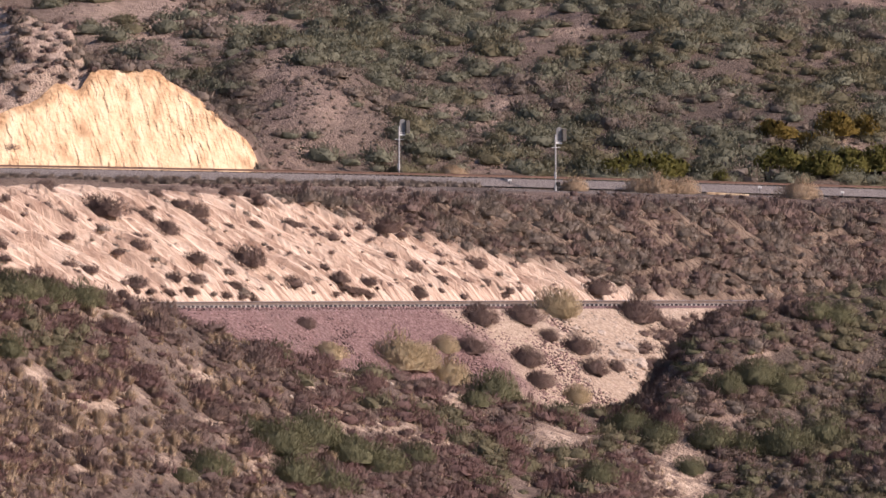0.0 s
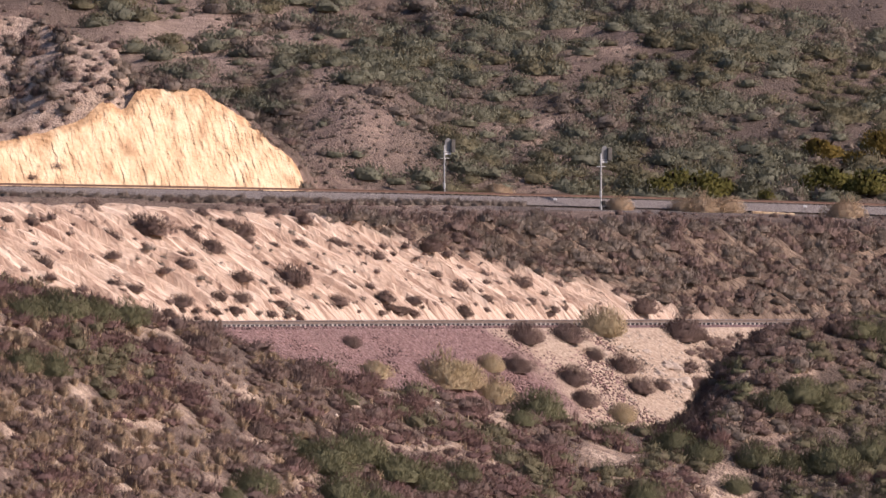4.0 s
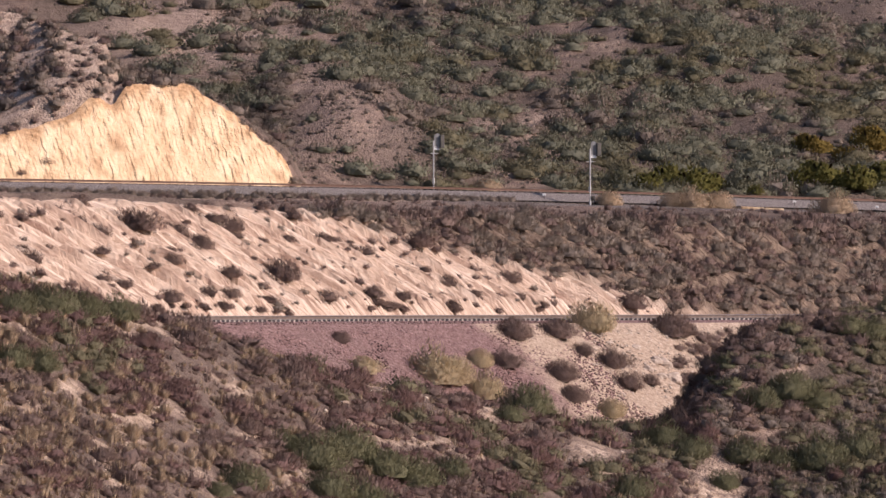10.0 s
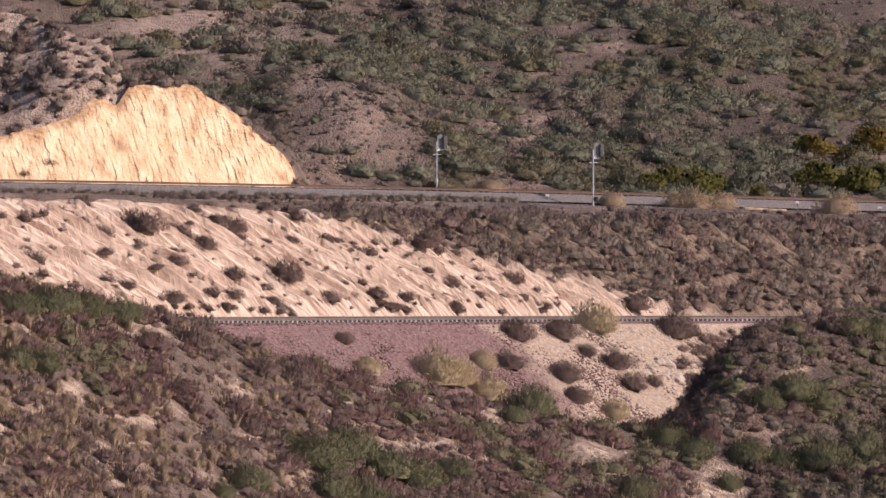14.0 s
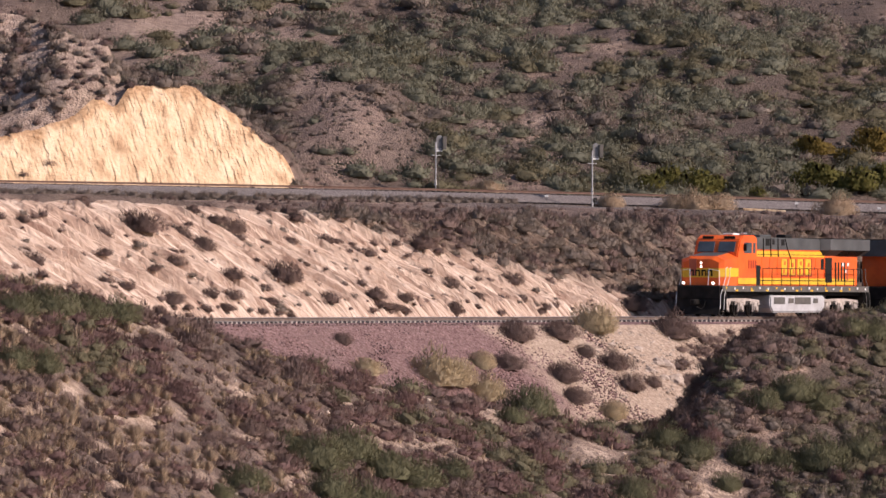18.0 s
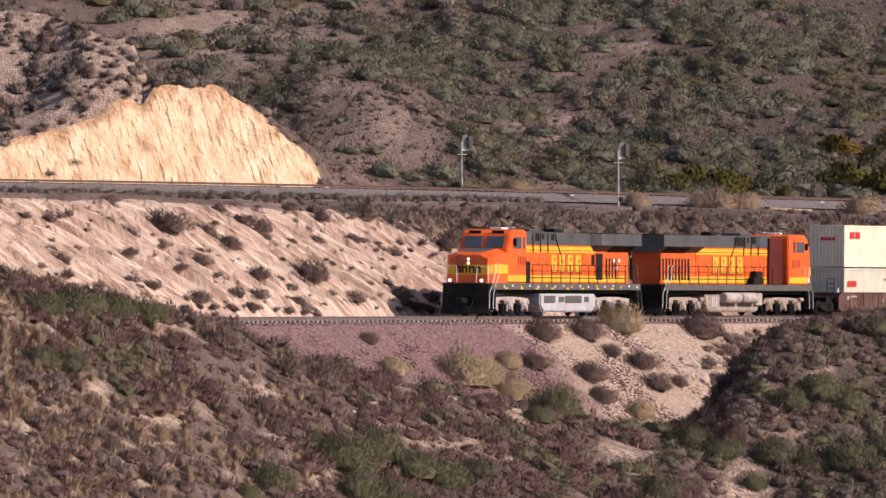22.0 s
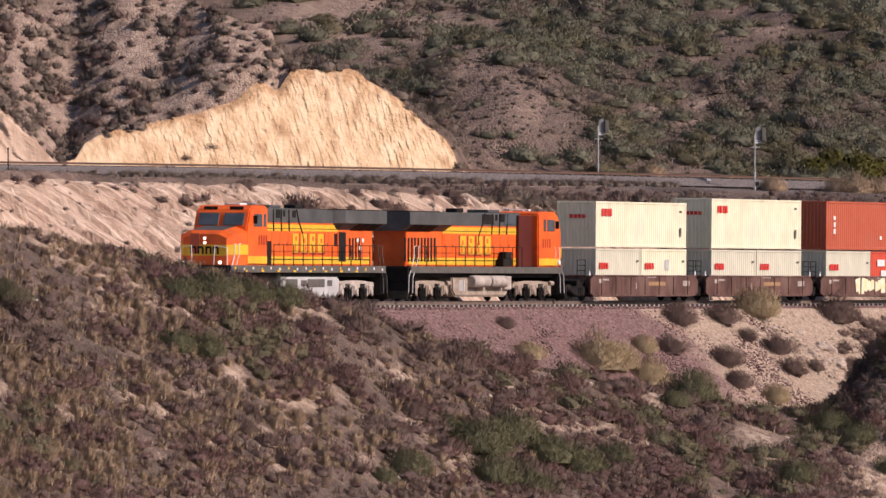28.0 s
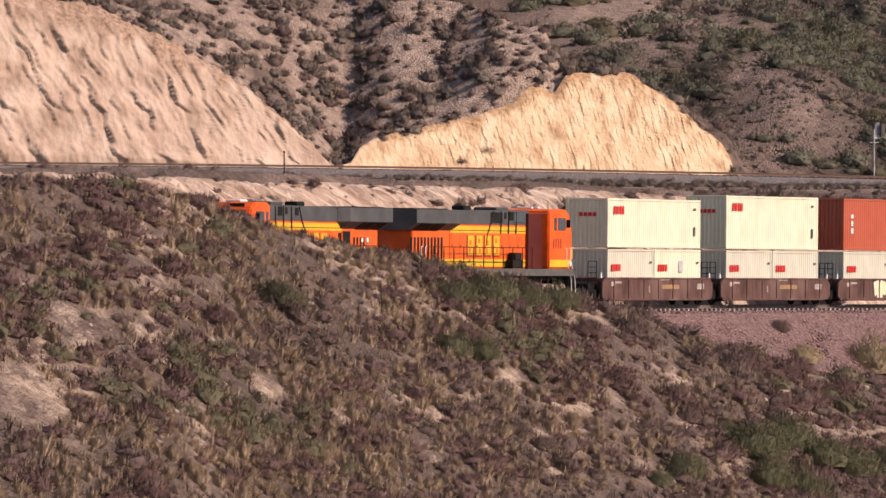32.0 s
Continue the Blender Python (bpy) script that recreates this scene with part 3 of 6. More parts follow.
def block(bm, size, at=(0, 0, 0), bevel=0.0, turn=None):
    """Adds a box of that size, centred there, to bm."""
    r = bmesh.ops.create_cube(bm, size=1.0)
    bmesh.ops.scale(bm, vec=size, verts=r["verts"])
    if bevel:
        es = {e for v in r["verts"] for e in v.link_edges}
        r = bmesh.ops.bevel(bm, geom=list(es), offset=bevel, segments=1, affect="EDGES")
        vs = {v for f in r["faces"] for v in f.verts}
    else:
        vs = set(r["verts"])
    if turn is not None:
        bmesh.ops.transform(bm, matrix=turn, verts=list(vs))
    bmesh.ops.translate(bm, vec=at, verts=list(vs))
    return vs


def tie_shape():
    """A sleeper with sloped shoulders, 2.6 m long."""
    bm = bmesh.new()
    ring = [(-0.13, -0.22), (-0.11, 0.0), (0.11, 0.0), (0.13, -0.22)]
    ends = [[bm.verts.new((a, y, z + lift)) for a, z in ring] for y, lift in ((-1.3, -0.015), (-0.55, -0.0), (0, -0.03), (0.55, -0.0), (1.3, -0.015))]
    for p, q in zip(ends, ends[1:]):
        for k in range(4):
            bm.faces.new((p[k], p[(k + 1) % 4], q[(k + 1) % 4], q[k]))
    bm.faces.new(ends[0][::-1])
    bm.faces.new(ends[-1])
    bmesh.ops.recalc_face_normals(bm, faces=bm.faces)
    return bm


def ties(parent, places, material):
    first = part("tie", tie_shape(), material, parent)
    for k, (x, y, z, t) in enumerate(places):
        ob = first if k == 0 else new("tie", first.data)
        ob.parent = parent
        ob.matrix_basis = pose(x, y, z, 0, 0, math.degrees(t) + random.uniform(-0.8, 0.8))


# ---- vegetation ----
def dome_grid(rings, sides):
    """Directions over a half ball and the triangles between them."""
    d = [(math.cos(e) * math.cos(a), math.cos(e) * math.sin(a), math.sin(e)) for k in range(rings) for e in [k / rings * math.pi / 2 - 0.12]
         for a in [2 * math.pi * (i + 0.5 * (k % 2)) / sides for i in range(sides)]] + [(0, 0, 1)]
    t = []
    for k in range(rings - 1):
        for i in range(sides):
            a, b, c, e = k * sides + i, k * sides + (i + 1) % sides, (k + 1) * sides + i, (k + 1) * sides + (i + 1) % sides
            t += [(a, b, e), (a, e, c)] if k % 2 else [(a, b, c), (b, e, c)]
    top = (rings - 1) * sides
    return np.array(d), np.array(t + [(top + i, top + (i + 1) % sides, len(d) - 1) for i in range(sides)])


def shrub_shape(seed, sprays, flat=0.75, leaf=0.12, thin=0.3, lift=0.5, lobe=9, fine=False, full=0.5):
    """Corner points of one shrub of radius 1: a dense lumpy mound, small sprays standing out of it all over, and eight stems last."""
    rng = np.random.default_rng(seed)
    lobes = rng.normal(0, 1, (lobe, 3))
    lobes[:, 2] = abs(lobes[:, 2]) * 0.8
    lobes = lobes / np.linalg.norm(lobes, axis=1)[:, None] * (0.30 + 0.34 * rng.random((lobe, 1)))
    lobes[0] = (0, 0, 0.2)
    reach = 0.30 + 0.22 * rng.random(lobe)
    reach[0] = 0.5

    def skin(d):
        """How far the mound reaches in each direction."""
        along = d @ lobes.T
        inside = reach[None] ** 2 - (lobes ** 2).sum(1)[None] + along ** 2
        return np.where(inside > 0, along + np.sqrt(np.maximum(inside, 0)), 0.35).max(1)

    dirs, mesh = dome_grid(5, 11) if fine else dome_grid(3, 7)
    core = dirs * (skin(dirs) * (full + 0.22 * rng.random(len(dirs))))[:, None] * np.array([1, 1, flat])
    d = rng.normal(0, 1, (sprays, 3))
    d[:, 2] = abs(d[:, 2]) * 0.9 + 0.02
    d /= np.linalg.norm(d, axis=1)[:, None]
    centre = d * (skin(d) * (full - 0.02 + (1.03 - full) * rng.random(sprays) ** 0.8))[:, None] * np.array([1, 1, flat])
    axis = d * 0.6 + rng.normal(0, 0.45, (sprays, 3))
    axis[:, 2] += lift
    axis /= np.linalg.norm(axis, axis=1)[:, None]
    side = np.cross(axis, rng.normal(0, 1, (sprays, 3)))
    side /= np.linalg.norm(side, axis=1)[:, None] + 1e-9
    size = leaf * (0.5 + 1.0 * rng.random((sprays, 1)))
    a, b = axis * size, side * size * thin
    tris = np.stack([centre - a * 0.7 - b, centre - a * 0.5 + b, centre + a], 1)
    stems = []
    for _ in range(8):
        tip = lobes[rng.integers(0, lobe)] * (0.9 + 0.6 * rng.random()) + rng.normal(0, 0.12, 3)
        tip[2] = abs(tip[2]) + 0.15
        w = np.array([-tip[1], tip[0], 0]) / (np.hypot(tip[0], tip[1]) + 1e-6) * 0.012
        low = np.array([tip[0] * 0.1, tip[1] * 0.1, -0.15])
        stems.append([low - w, low + w, tip])
    return np.concatenate([core[mesh], tris, np.array(stems)])


def tussock_shape(seed, blades=130, tall=1.0, wide=0.055):
    """A tuft of thin arching grass blades of radius 1."""
    rng = np.random.default_rng(seed)
    t = rng.random(blades) * 2 * np.pi
    lean = rng.random(blades) ** 0.7
    out = np.stack([np.cos(t), np.sin(t), 0 * t], 1)
    tip = out * (lean * 0.95)[:, None] + np.array([0, 0, 1.0]) * (tall - 0.6 * lean * rng.random(blades))[:, None]
    foot = out * (rng.random(blades) * 0.3)[:, None] + np.array([0, 0, -0.1])
    w = np.stack([-np.sin(t), np.cos(t), 0 * t], 1) * wide
    return np.stack([foot - w, foot + w, tip], 1)


def tris_mesh(name, tris, material, puff):
    """Loose triangles as one mesh; puff carries the rounded normals for the shading."""
    me = bpy.data.meshes.new(name)
    n = len(tris)
    me.vertices.add(n * 3)
    me.vertices.foreach_set("co", np.ascontiguousarray(tris, np.float32).ravel())
    me.loops.add(n * 3)
    me.loops.foreach_set("vertex_index", np.arange(n * 3, dtype=np.int32))
    me.polygons.add(n)
    me.polygons.foreach_set("loop_start", np.arange(n, dtype=np.int32) * 3)
    me.update(calc_edges=True)
    me.attributes.new("puff", "FLOAT_VECTOR", "POINT").data.foreach_set("vector", np.ascontiguousarray(puff, np.float32).ravel())
    me.materials.append(material)
    return me


def dome_normals(q, flatness=0.14):
    """Outward normals of a shrub of radius 1, roughened by each spray's own."""
    d = q - np.array([0, 0, 0.0])
    flat = np.cross(q[:, 1] - q[:, 0], q[:, 2] - q[:, 0])[:, None, :]
    flatness = np.where(np.linalg.norm(flat, axis=2)[:, :, None] > 0.02, 0.4, flatness)
    flat = flat / (np.linalg.norm(flat, axis=2)[:, :, None] + 1e-9)
    flat = flat * np.where((flat * d).sum(2) < 0, -1, 1)[:, :, None]
    d = d / (np.linalg.norm(d, axis=2)[:, :, None] + 1e-9) + flatness * flat + np.array([0, 0, 0.75])
    return d / (np.linalg.norm(d, axis=2)[:, :, None] + 1e-9)


BUSHY = [shrub_shape(k, 200, 0.72, 0.10, 0.22, 0.6) for k in range(5)]
TWIGGY = [shrub_shape(20 + k, 190, 0.74, 0.16, 0.16, 0.8) for k in range(5)]
SIMPLE = [shrub_shape(40 + k, 180, 0.70, 0.125, 0.2, 0.7, 9, False, 0.5) for k in range(7)]
MASSED = [shrub_shape(140 + k, 400, 0.62, 0.058, 0.42, 0.4, 13, False, 0.46) for k in range(8)]
MATTED = [shrub_shape(110 + k, 180, 0.52, 0.125, 0.19, 0.7, 12, False, 0.5) for k in range(6)]
TINY = [shrub_shape(160 + k, 85, 0.75, 0.19, 0.18, 0.8) for k in range(6)]
TUFT = [tussock_shape(60 + k, 100, 0.72, 0.04) for k in range(5)]
WISP = [tussock_shape(70 + k, 16, 0.8, 0.05) for k in range(5)]


def scattered(name, label, shapes, x, y, r, material, rng, squash=1.0):
    """Many plants of one kind as one object."""
    z = foot(x, y)
    out, nor = [], []
    for k in range(len(shapes)):
        idx = np.flatnonzero(np.arange(len(x)) % len(shapes) == k)
        if not len(idx):
            continue
        q = shapes[k]
        t = rng.random(len(idx)) * 2 * np.pi
        c, s = np.cos(t)[:, None, None], np.sin(t)[:, None, None]
        rr = r[idx][:, None, None]
        px = (q[None, :, :, 0] * c - q[None, :, :, 1] * s) * rr + x[idx][:, None, None]
        py = (q[None, :, :, 0] * s + q[None, :, :, 1] * c) * rr + y[idx][:, None, None]
        pz = q[None, :, :, 2] * rr * squash * (0.8 + 0.4 * rng.random(len(idx)))[:, None, None] + z[idx][:, None, None]
        out.append(np.stack([px, py, pz], -1).reshape(-1, 3, 3))
        d = dome_normals(q)[None]
        nor.append(np.stack([d[..., 0] * c - d[..., 1] * s, d[..., 0] * s + d[..., 1] * c, d[..., 2] + 0 * c], -1).reshape(-1, 3, 3))
    ob = new(name, tris_mesh(name, np.concatenate(out), material, np.concatenate(nor)))
    return tagged(ob, label, "vegetation", kind="stuff")


def candidates(rng, count, az0, az1, y0, y1):
    """Random places between two bearings and two distances."""
    az = az0 + (az1 - az0) * rng.random(count)
    y = np.sqrt(y0 * y0 + (y1 * y1 - y0 * y0) * rng.random(count))
    return (az - 784) / LENS * y, y, az


rng = np.random.default_rng(7)
# foreground slope
x, y, az = candidates(rng, 12000, -860, 1700, 272, 450)
s, n = to_track(x, y)
ok = (n < -9) & (y < 336 + (az + 780) * 0.05)
ok &= rng.random(len(x)) < 0.5 + 0.5 * step(0.34, 0.50, fbm(x / 2.5, y / 9, 71)) + 0.3 * (az > 1230)
ok &= ~((az > 560) & (az < 1230) & (n > -15)) & (pale_spot(x, y) < 0.3) 
x, y, az = x[ok], y[ok], az[ok]
pick = fbm(x / 4, y / 14, 72) + 0.25 * (rng.random(len(x)) - 0.5)
right = step(1150, 1350, az)
kind = np.where(pick + 0.16 * right - 0.06 * (az < 420) > 0.66, 2, np.where(pick < 0.46 + 0.1 * right, 0, 1))
grassy = (az < 420) & (pick < 0.62) & (rng.random(len(x)) < 0.42 + 0.15 * (az < 0))
kind = np.where(grassy, 3, kind)
size = 0.42 + 0.72 * rng.random(len(x)) ** 1.8
for k, (name, label, shapes, material, f, low) in enumerate((
        ("grey_brown_scrub", "grey-brown dry scrub covering the near slope", SIMPLE, M_BROWN, 1.05, 1.05),
        ("reddish_buckwheat", "reddish-brown matted buckwheat covering the near slope", MATTED, M_MAT, 1.1, 1.05),
        ("green_scrub", "dark olive-green low scrub on the near slope", BUSHY, M_GREEN, 1.1, 1.1),
        ("dry_tussock_grass", "straw-coloured tussock grass on the near slope", TUFT, M_STRAW, 0.72, 0.9))):
    w = kind == k
    scattered(name, label, shapes, x[w], y[w], size[w] * f, material, rng, low)
# golden bunch grass, thickest in bands down the left of the slope
x, y, az = candidates(rng, 9500, -860, 560, 266, 400)
s, n = to_track(x, y)
band = fbm(x / 5 + y / 60, y / 22 - x / 30, 95)
ok = (n < -9) & (y < 330 + (az + 780) * 0.05) & (rng.random(len(x)) < step(0.42, 0.60, band) * np.where(az < -60, 1.0, 0.35)) & (pale_spot(x, y) < 0.3)
x, y = x[ok], y[ok]
scattered("bunch_grass", "golden dry bunch grass in bands on the near slope", TUFT, x, y, 0.34 + 0.36 * rng.random(len(x)), M_STRAW, rng, 1.0)
# low dry growth between the shrubs
x, y, az = candidates(rng, 26000, -860, 1700, 266, 455)
s, n = to_track(x, y)
ok = (n < -8) & (y < 334 + (az + 780) * 0.05) & ~((az > 480) & (az < 1230) & (n > -15))
ok &= (rng.random(len(x)) < step(0.74, 0.58, fbm(x / 2.6, y / 10, 31))) & (pale_spot(x, y) < 0.45)
x, y, az = x[ok], y[ok], az[ok]
w = rng.random(len(x)) < 0.40 + 0.30 * (az < 300) * step(0.40, 0.55, fbm(x / 3, y / 12, 73))
r = (0.18 + 0.28 * rng.random(len(x))) * (1 + 0.3 * (az < 250))
scattered("dry_grass", "short dry straw grass between the shrubs", WISP, x[w], y[w], r[w], M_STRAW, rng)
scattered("dead_weeds", "low dead brown weeds between the shrubs", WISP, x[~w], y[~w], r[~w] * 1.1, M_BROWN, rng)
# scrub on the bank and the bench between the tracks
s, b = -75 + 187 * rng.random(4000), rng.random(4000)
scrubby = step(-3, 8, s - 38 + 35 * b + 14 * (fbm(s / 3, b * 3, 46) - 0.5))
ok = rng.random(len(s)) < scrubby * 0.8 + 0.15 + 0.35 * (b < 0.10)
s, n = s[ok], BANK_TOE + 0.4 + b[ok] * 9.4
x, y, _ = on_track(s, n)
size = (0.24 + 0.55 * rng.random(len(x)) ** 1.7) * (0.8 + 0.75 * scrubby[ok])
which = fbm(x / 4, y / 8, 75) + 0.3 * (rng.random(len(x)) - 0.5)
w = which < 0.57
scattered("bank_scrub", "grey-brown desert scrub over the bank between the tracks", TINY, x[w], y[w], size[w], M_BROWN, rng)
scattered("bank_scrub", "grey-green desert scrub over the bank between the tracks", TINY, x[~w], y[~w], size[~w], M_HILL, rng)
x, y, az = candidates(rng, 2600, -900, 1700, 395, 705)
s, n = to_track(x, y)
m = from_up(x, y)
ok = (n > 13.5) & (m < np.where(x < 2, -3.4, -5.5)) & (rng.random(len(x)) < np.where(m > -30, np.where((x > 2) & (m > -13), 0.05, 0.9), 0.35))
x, y = x[ok], y[ok]
size = 0.25 + 0.5 * rng.random(len(x)) ** 1.6
scattered("bench_scrub", "low grey-brown scrub on the bench below the upper track", TINY, x, y, size, M_BROWN, rng)
# hillside beyond the upper track
x, y, az = candidates(rng, 4900, -700, 1650, 660, 830)
m = from_up(x, y)
left = x < -13 - 0.25 * (m - 10)
bare = step(0.62, 0.70, fbm(x / 7, y / 22, 77)) + 0.7 * np.exp(-((x + 4 + 0.1 * m) / 7) ** 2) * (m < 60) + np.exp(-((x + 23) / 11) ** 2 - ((m - 90) / 22) ** 2) + 1.5 * np.exp(-((x - 6.9) / 3.6) ** 2 - ((m - 43) / 8) ** 2)
ok = (m > 9 + 6 * step(-12, -20, x)) & (ground(x, y) > up_grade(x) - 1.5 + 0 * x)
ok &= natural(x, y) < up_grade(x) - 0.5 + np.maximum(m - 5, 0) * 1.75
ok &= rng.random(len(x)) < np.where(left, 0.0, 1.0 - 0.8 * np.clip(bare, 0, 1))
x, y, left = x[ok], y[ok], left[ok]
size = np.where(left, 0.3 + 0.7 * rng.random(len(x)) ** 1.8, 1.15 + 1.9 * rng.random(len(x)) ** 1.6)
which = fbm(x / 10, y / 14, 78) + 0.35 * (rng.random(len(x)) - 0.5)
w = left | (which < 0.34)
scattered("hill_scrub", "dark brown scrub dotted over the hillside", MASSED, x[w], y[w], size[w], M_HILL, rng)
w2 = ~w & (which < 0.62)
scattered("chaparral", "grey-green chaparral covering the far hillside", MASSED, x[w2], y[w2], size[w2], M_GREY, rng)
w3 = ~w & ~w2
scattered("chaparral", "darker green chaparral covering the far hillside", MASSED, x[w3], y[w3], size[w3], M_GREEN, rng)


# ---- single shrubs that stand out ----
def stem_mesh(q, material):
    """Stems that fan out of one root."""
    me = bpy.data.meshes.new("stem")
    me.from_pydata([(-0.03, 0, -0.15), (0.03, 0, -0.15)] + [tuple(t[2]) for t in q.tolist()], [], [(0, 1, k + 2) for k in range(len(q))])
    me.attributes.new("puff", "FLOAT_VECTOR", "POINT").data.foreach_set("vector", np.tile(np.float32([0, 0, 1]), len(q) + 2))
    me.materials.append(material)
    return me


def shrub_maker(name, label, category, shapes, material, group, stem_material=None):
    """Builds each variant once; returns a function that plants one."""
    meshes = []
    for q in shapes:
        meshes.append((tris_mesh(name, q[:-8], material, dome_normals(q[:-8])), stem_mesh(q[-8:], stem_material or M_BROWN)))
    count = [0]

    def plant_one(x, y, r, tall=1.0, note=""):
        foliage, stems = meshes[count[0] % len(meshes)]
        count[0] += 1
        ob = tagged(new(name, foliage), note or label, category, group)
        ob.matrix_basis = Matrix.LocRotScale((x, y, float(foot(x, y)) - 0.03), Euler((0, 0, count[0] * 2.4)), (r * 1.22, r * 1.22, r * 1.22 * tall))
        st = new("stem", stems)
        st.parent = ob
        return ob
    return plant_one


RICH = [shrub_shape(90 + k, 3600, 0.8, 0.056, 0.16, 0.6, 14, True, 0.5) for k in range(4)]
sage = shrub_maker("sagebrush", "grey-brown sagebrush on the pale eroded bank", "shrub", [shrub_shape(80 + k, 1300, 0.80, 0.09, 0.17, 0.7, 11, True, 0.5) for k in range(4)], M_BROWN, "sagebrush on the bank")
for x, y, r in [(-20.2, 451.0, 0.65), (-16.8, 453.2, 1.10), (-18.8, 448.0, 0.62), (-14.2, 464.0, 0.43), (-12.1, 469.0, 0.24), (-19.9, 447.5, 0.43), (-22.7, 440.8, 0.43),
                (-13.0, 463.8, 0.48), (-12.0, 464.8, 0.72), (-14.9, 457.2, 0.63), (-13.5, 456.8, 0.76), (-8.5, 473.5, 0.46), (-10.4, 472.2, 0.41), (-8.9, 475.2, 0.49),
                (-21.8, 434.0, 0.67), (-14.9, 451.2, 0.56), (-15.7, 446.2, 0.34), (-11.7, 454.8, 0.57), (-9.0, 460.2, 1.11)]:
    sage(x, y, r * 1.35)
for x, y, r in [(-6.5, 461.8, 0.64), (-3.9, 467.5, 0.55), (-2.2, 471.0, 0.46), (-12.8, 448.0, 0.54), (-11.7, 450.2, 0.53), (-14.7, 443.2, 0.61), (-1.2, 482.0, 0.83),
                (-5.2, 474.5, 0.41), (-4.4, 475.5, 0.49), (-10.0, 457.0, 0.38), (-9.6, 455.0, 0.38), (0.3, 479.2, 0.66), (4.0, 487.0, 0.67), (1.9, 480.2, 0.40),
                (4.6, 485.0, 0.40), (-6.8, 472.2, 0.49), (-2.8, 482.5, 0.50), (-25.6, 438.2, 0.45), (-29.6, 426.5, 0.35)]:
    sage(x, y, r * 1.35)
rabbit = shrub_maker("rabbitbrush", "yellow-topped rabbitbrush on the ballast slope", "shrub", RICH, M_YELLOW, "rabbitbrush beside the track")
for x, y, r in [(-0.4, 444.6, 1.75), (0.4, 446.0, 1.3), (2.1, 453.0, 0.9), (-4.2, 437.8, 0.95), (2.3, 447.5, 1.3), (8.8, 473.8, 1.5), (9.5, 459.0, 0.95)]:
    rabbit(x, y, r * 1.1, 1.3)
verge = shrub_maker("brown_bush", "round brown leafless bush on the embankment", "shrub", RICH, M_BROWN, "bushes on the embankment")
for x, y, r in [(3.5, 456.0, 0.85), (-5.5, 440.8, 0.5), (4.1, 462.8, 1.0), (6.5, 468.2, 1.0), (13.5, 482.5, 1.25), (8.1, 467.8, 0.58), (6.7, 460.2, 0.95), (7.3, 457.5, 0.85),
                (9.7, 468.8, 0.95), (10.6, 466.5, 0.8), (12.0, 470.0, 0.55), (11.5, 497.2, 0.86)]:
    verge(x, y, r * 1.35, 1.15)
x, y, az = candidates(rng, 1100, 1196, 1420, 425, 535)
s, n = to_track(x, y)
ok = (n < -3.6) & (n > -30) & (rng.random(len(x)) < step(1190, 1215, az))
scattered("embankment_scrub", "grey-brown scrub covering the embankment beside the gully", SIMPLE, x[ok], y[ok], 0.45 + 0.6 * rng.random(ok.sum()), M_BROWN, rng)
dusk = shrub_maker("gully_bush", "dark grey-brown bush on the side of the gully", "shrub", RICH, M_HILL, "bushes of the gully")
for az, y, r in [(1212, 434, 1.0), (1236, 430, 1.1), (1228, 445, 1.3), (1252, 426, 0.9), (1270, 424, 1.0), (1246, 452, 1.5), (1222, 424, 0.8), (1290, 423, 0.7), (1262, 440, 1.3), (1200, 428, 0.7), (1280, 436, 1.0), (1316, 424, 0.8)]:
    dusk((az - 784) / LENS * y, y, r, 0.9)
tuft = shrub_maker("grass_tussock", "compact golden tussock of dry bunch grass on the near slope", "grass", [np.concatenate([tussock_shape(300 + k, 230, 0.95, 0.032), SIMPLE[k][-8:] * 0.5]) for k in range(5)], M_STRAW,
                   "golden tussocks of the near slope", M_STRAW)
for az0, az1, y0, y1, count in ((-60, 380, 337, 357, 70), (-760, -120, 286, 322, 60), (380, 700, 348, 372, 12)):
    x, y, az = candidates(rng, count, az0, az1, y0, y1)
    for k in range(count):
        tuft(float(x[k]), float(y[k]), 0.34 + 0.22 * rng.random(), 1.0)
oak = shrub_maker("green_bush", "dense dark green bush on the near slope", "shrub", RICH, M_OAK, "green bushes in the foreground")
for x, y, r in [(-6.9, 363.6, 1.0), (-5.7, 363.4, 1.5), (-4.3, 370.8, 1.55), (-2.7, 371.2, 1.4), (-1.2, 371.8, 1.3), (0.4, 376.6, 1.05), (-8.5, 346.8, 1.2), (-9.4, 342.2, 0.7), (-3.5, 360.0, 1.3), (-5.0, 358.0, 1.2),
                (4.3, 407.6, 1.55), (3.3, 403.4, 0.85), (11.2, 411.0, 1.3), (12.5, 407.6, 1.1), (15.1, 408.4, 1.25), (16.8, 408.6, 1.25), (18.8, 409.0, 1.7), (20.8, 410.8, 1.4), (16.2, 415.6, 1.15),
                (17.7, 418.4, 1.45), (19.2, 418.8, 1.15), (-18.5, 354.4, 1.1), (-17.3, 359.8, 1.25), (-16.0, 365.0, 1.25), (-14.7, 368.2, 1.15), (-18.1, 342.2, 0.95), (-17.0, 345.0, 1.05),
                (21.3, 431.0, 1.05), (22.6, 431.6, 1.05), (14.0, 403.6, 0.85), (9.0, 388.2, 1.05), (-24.6, 332.0, 1.2)]:
    oak(x, y, r * 1.12, 1.15)
straw = shrub_maker("straw_bush", "straw-yellow bush beside the upper track", "shrub", RICH, M_STRAW, "straw bushes by the upper track")
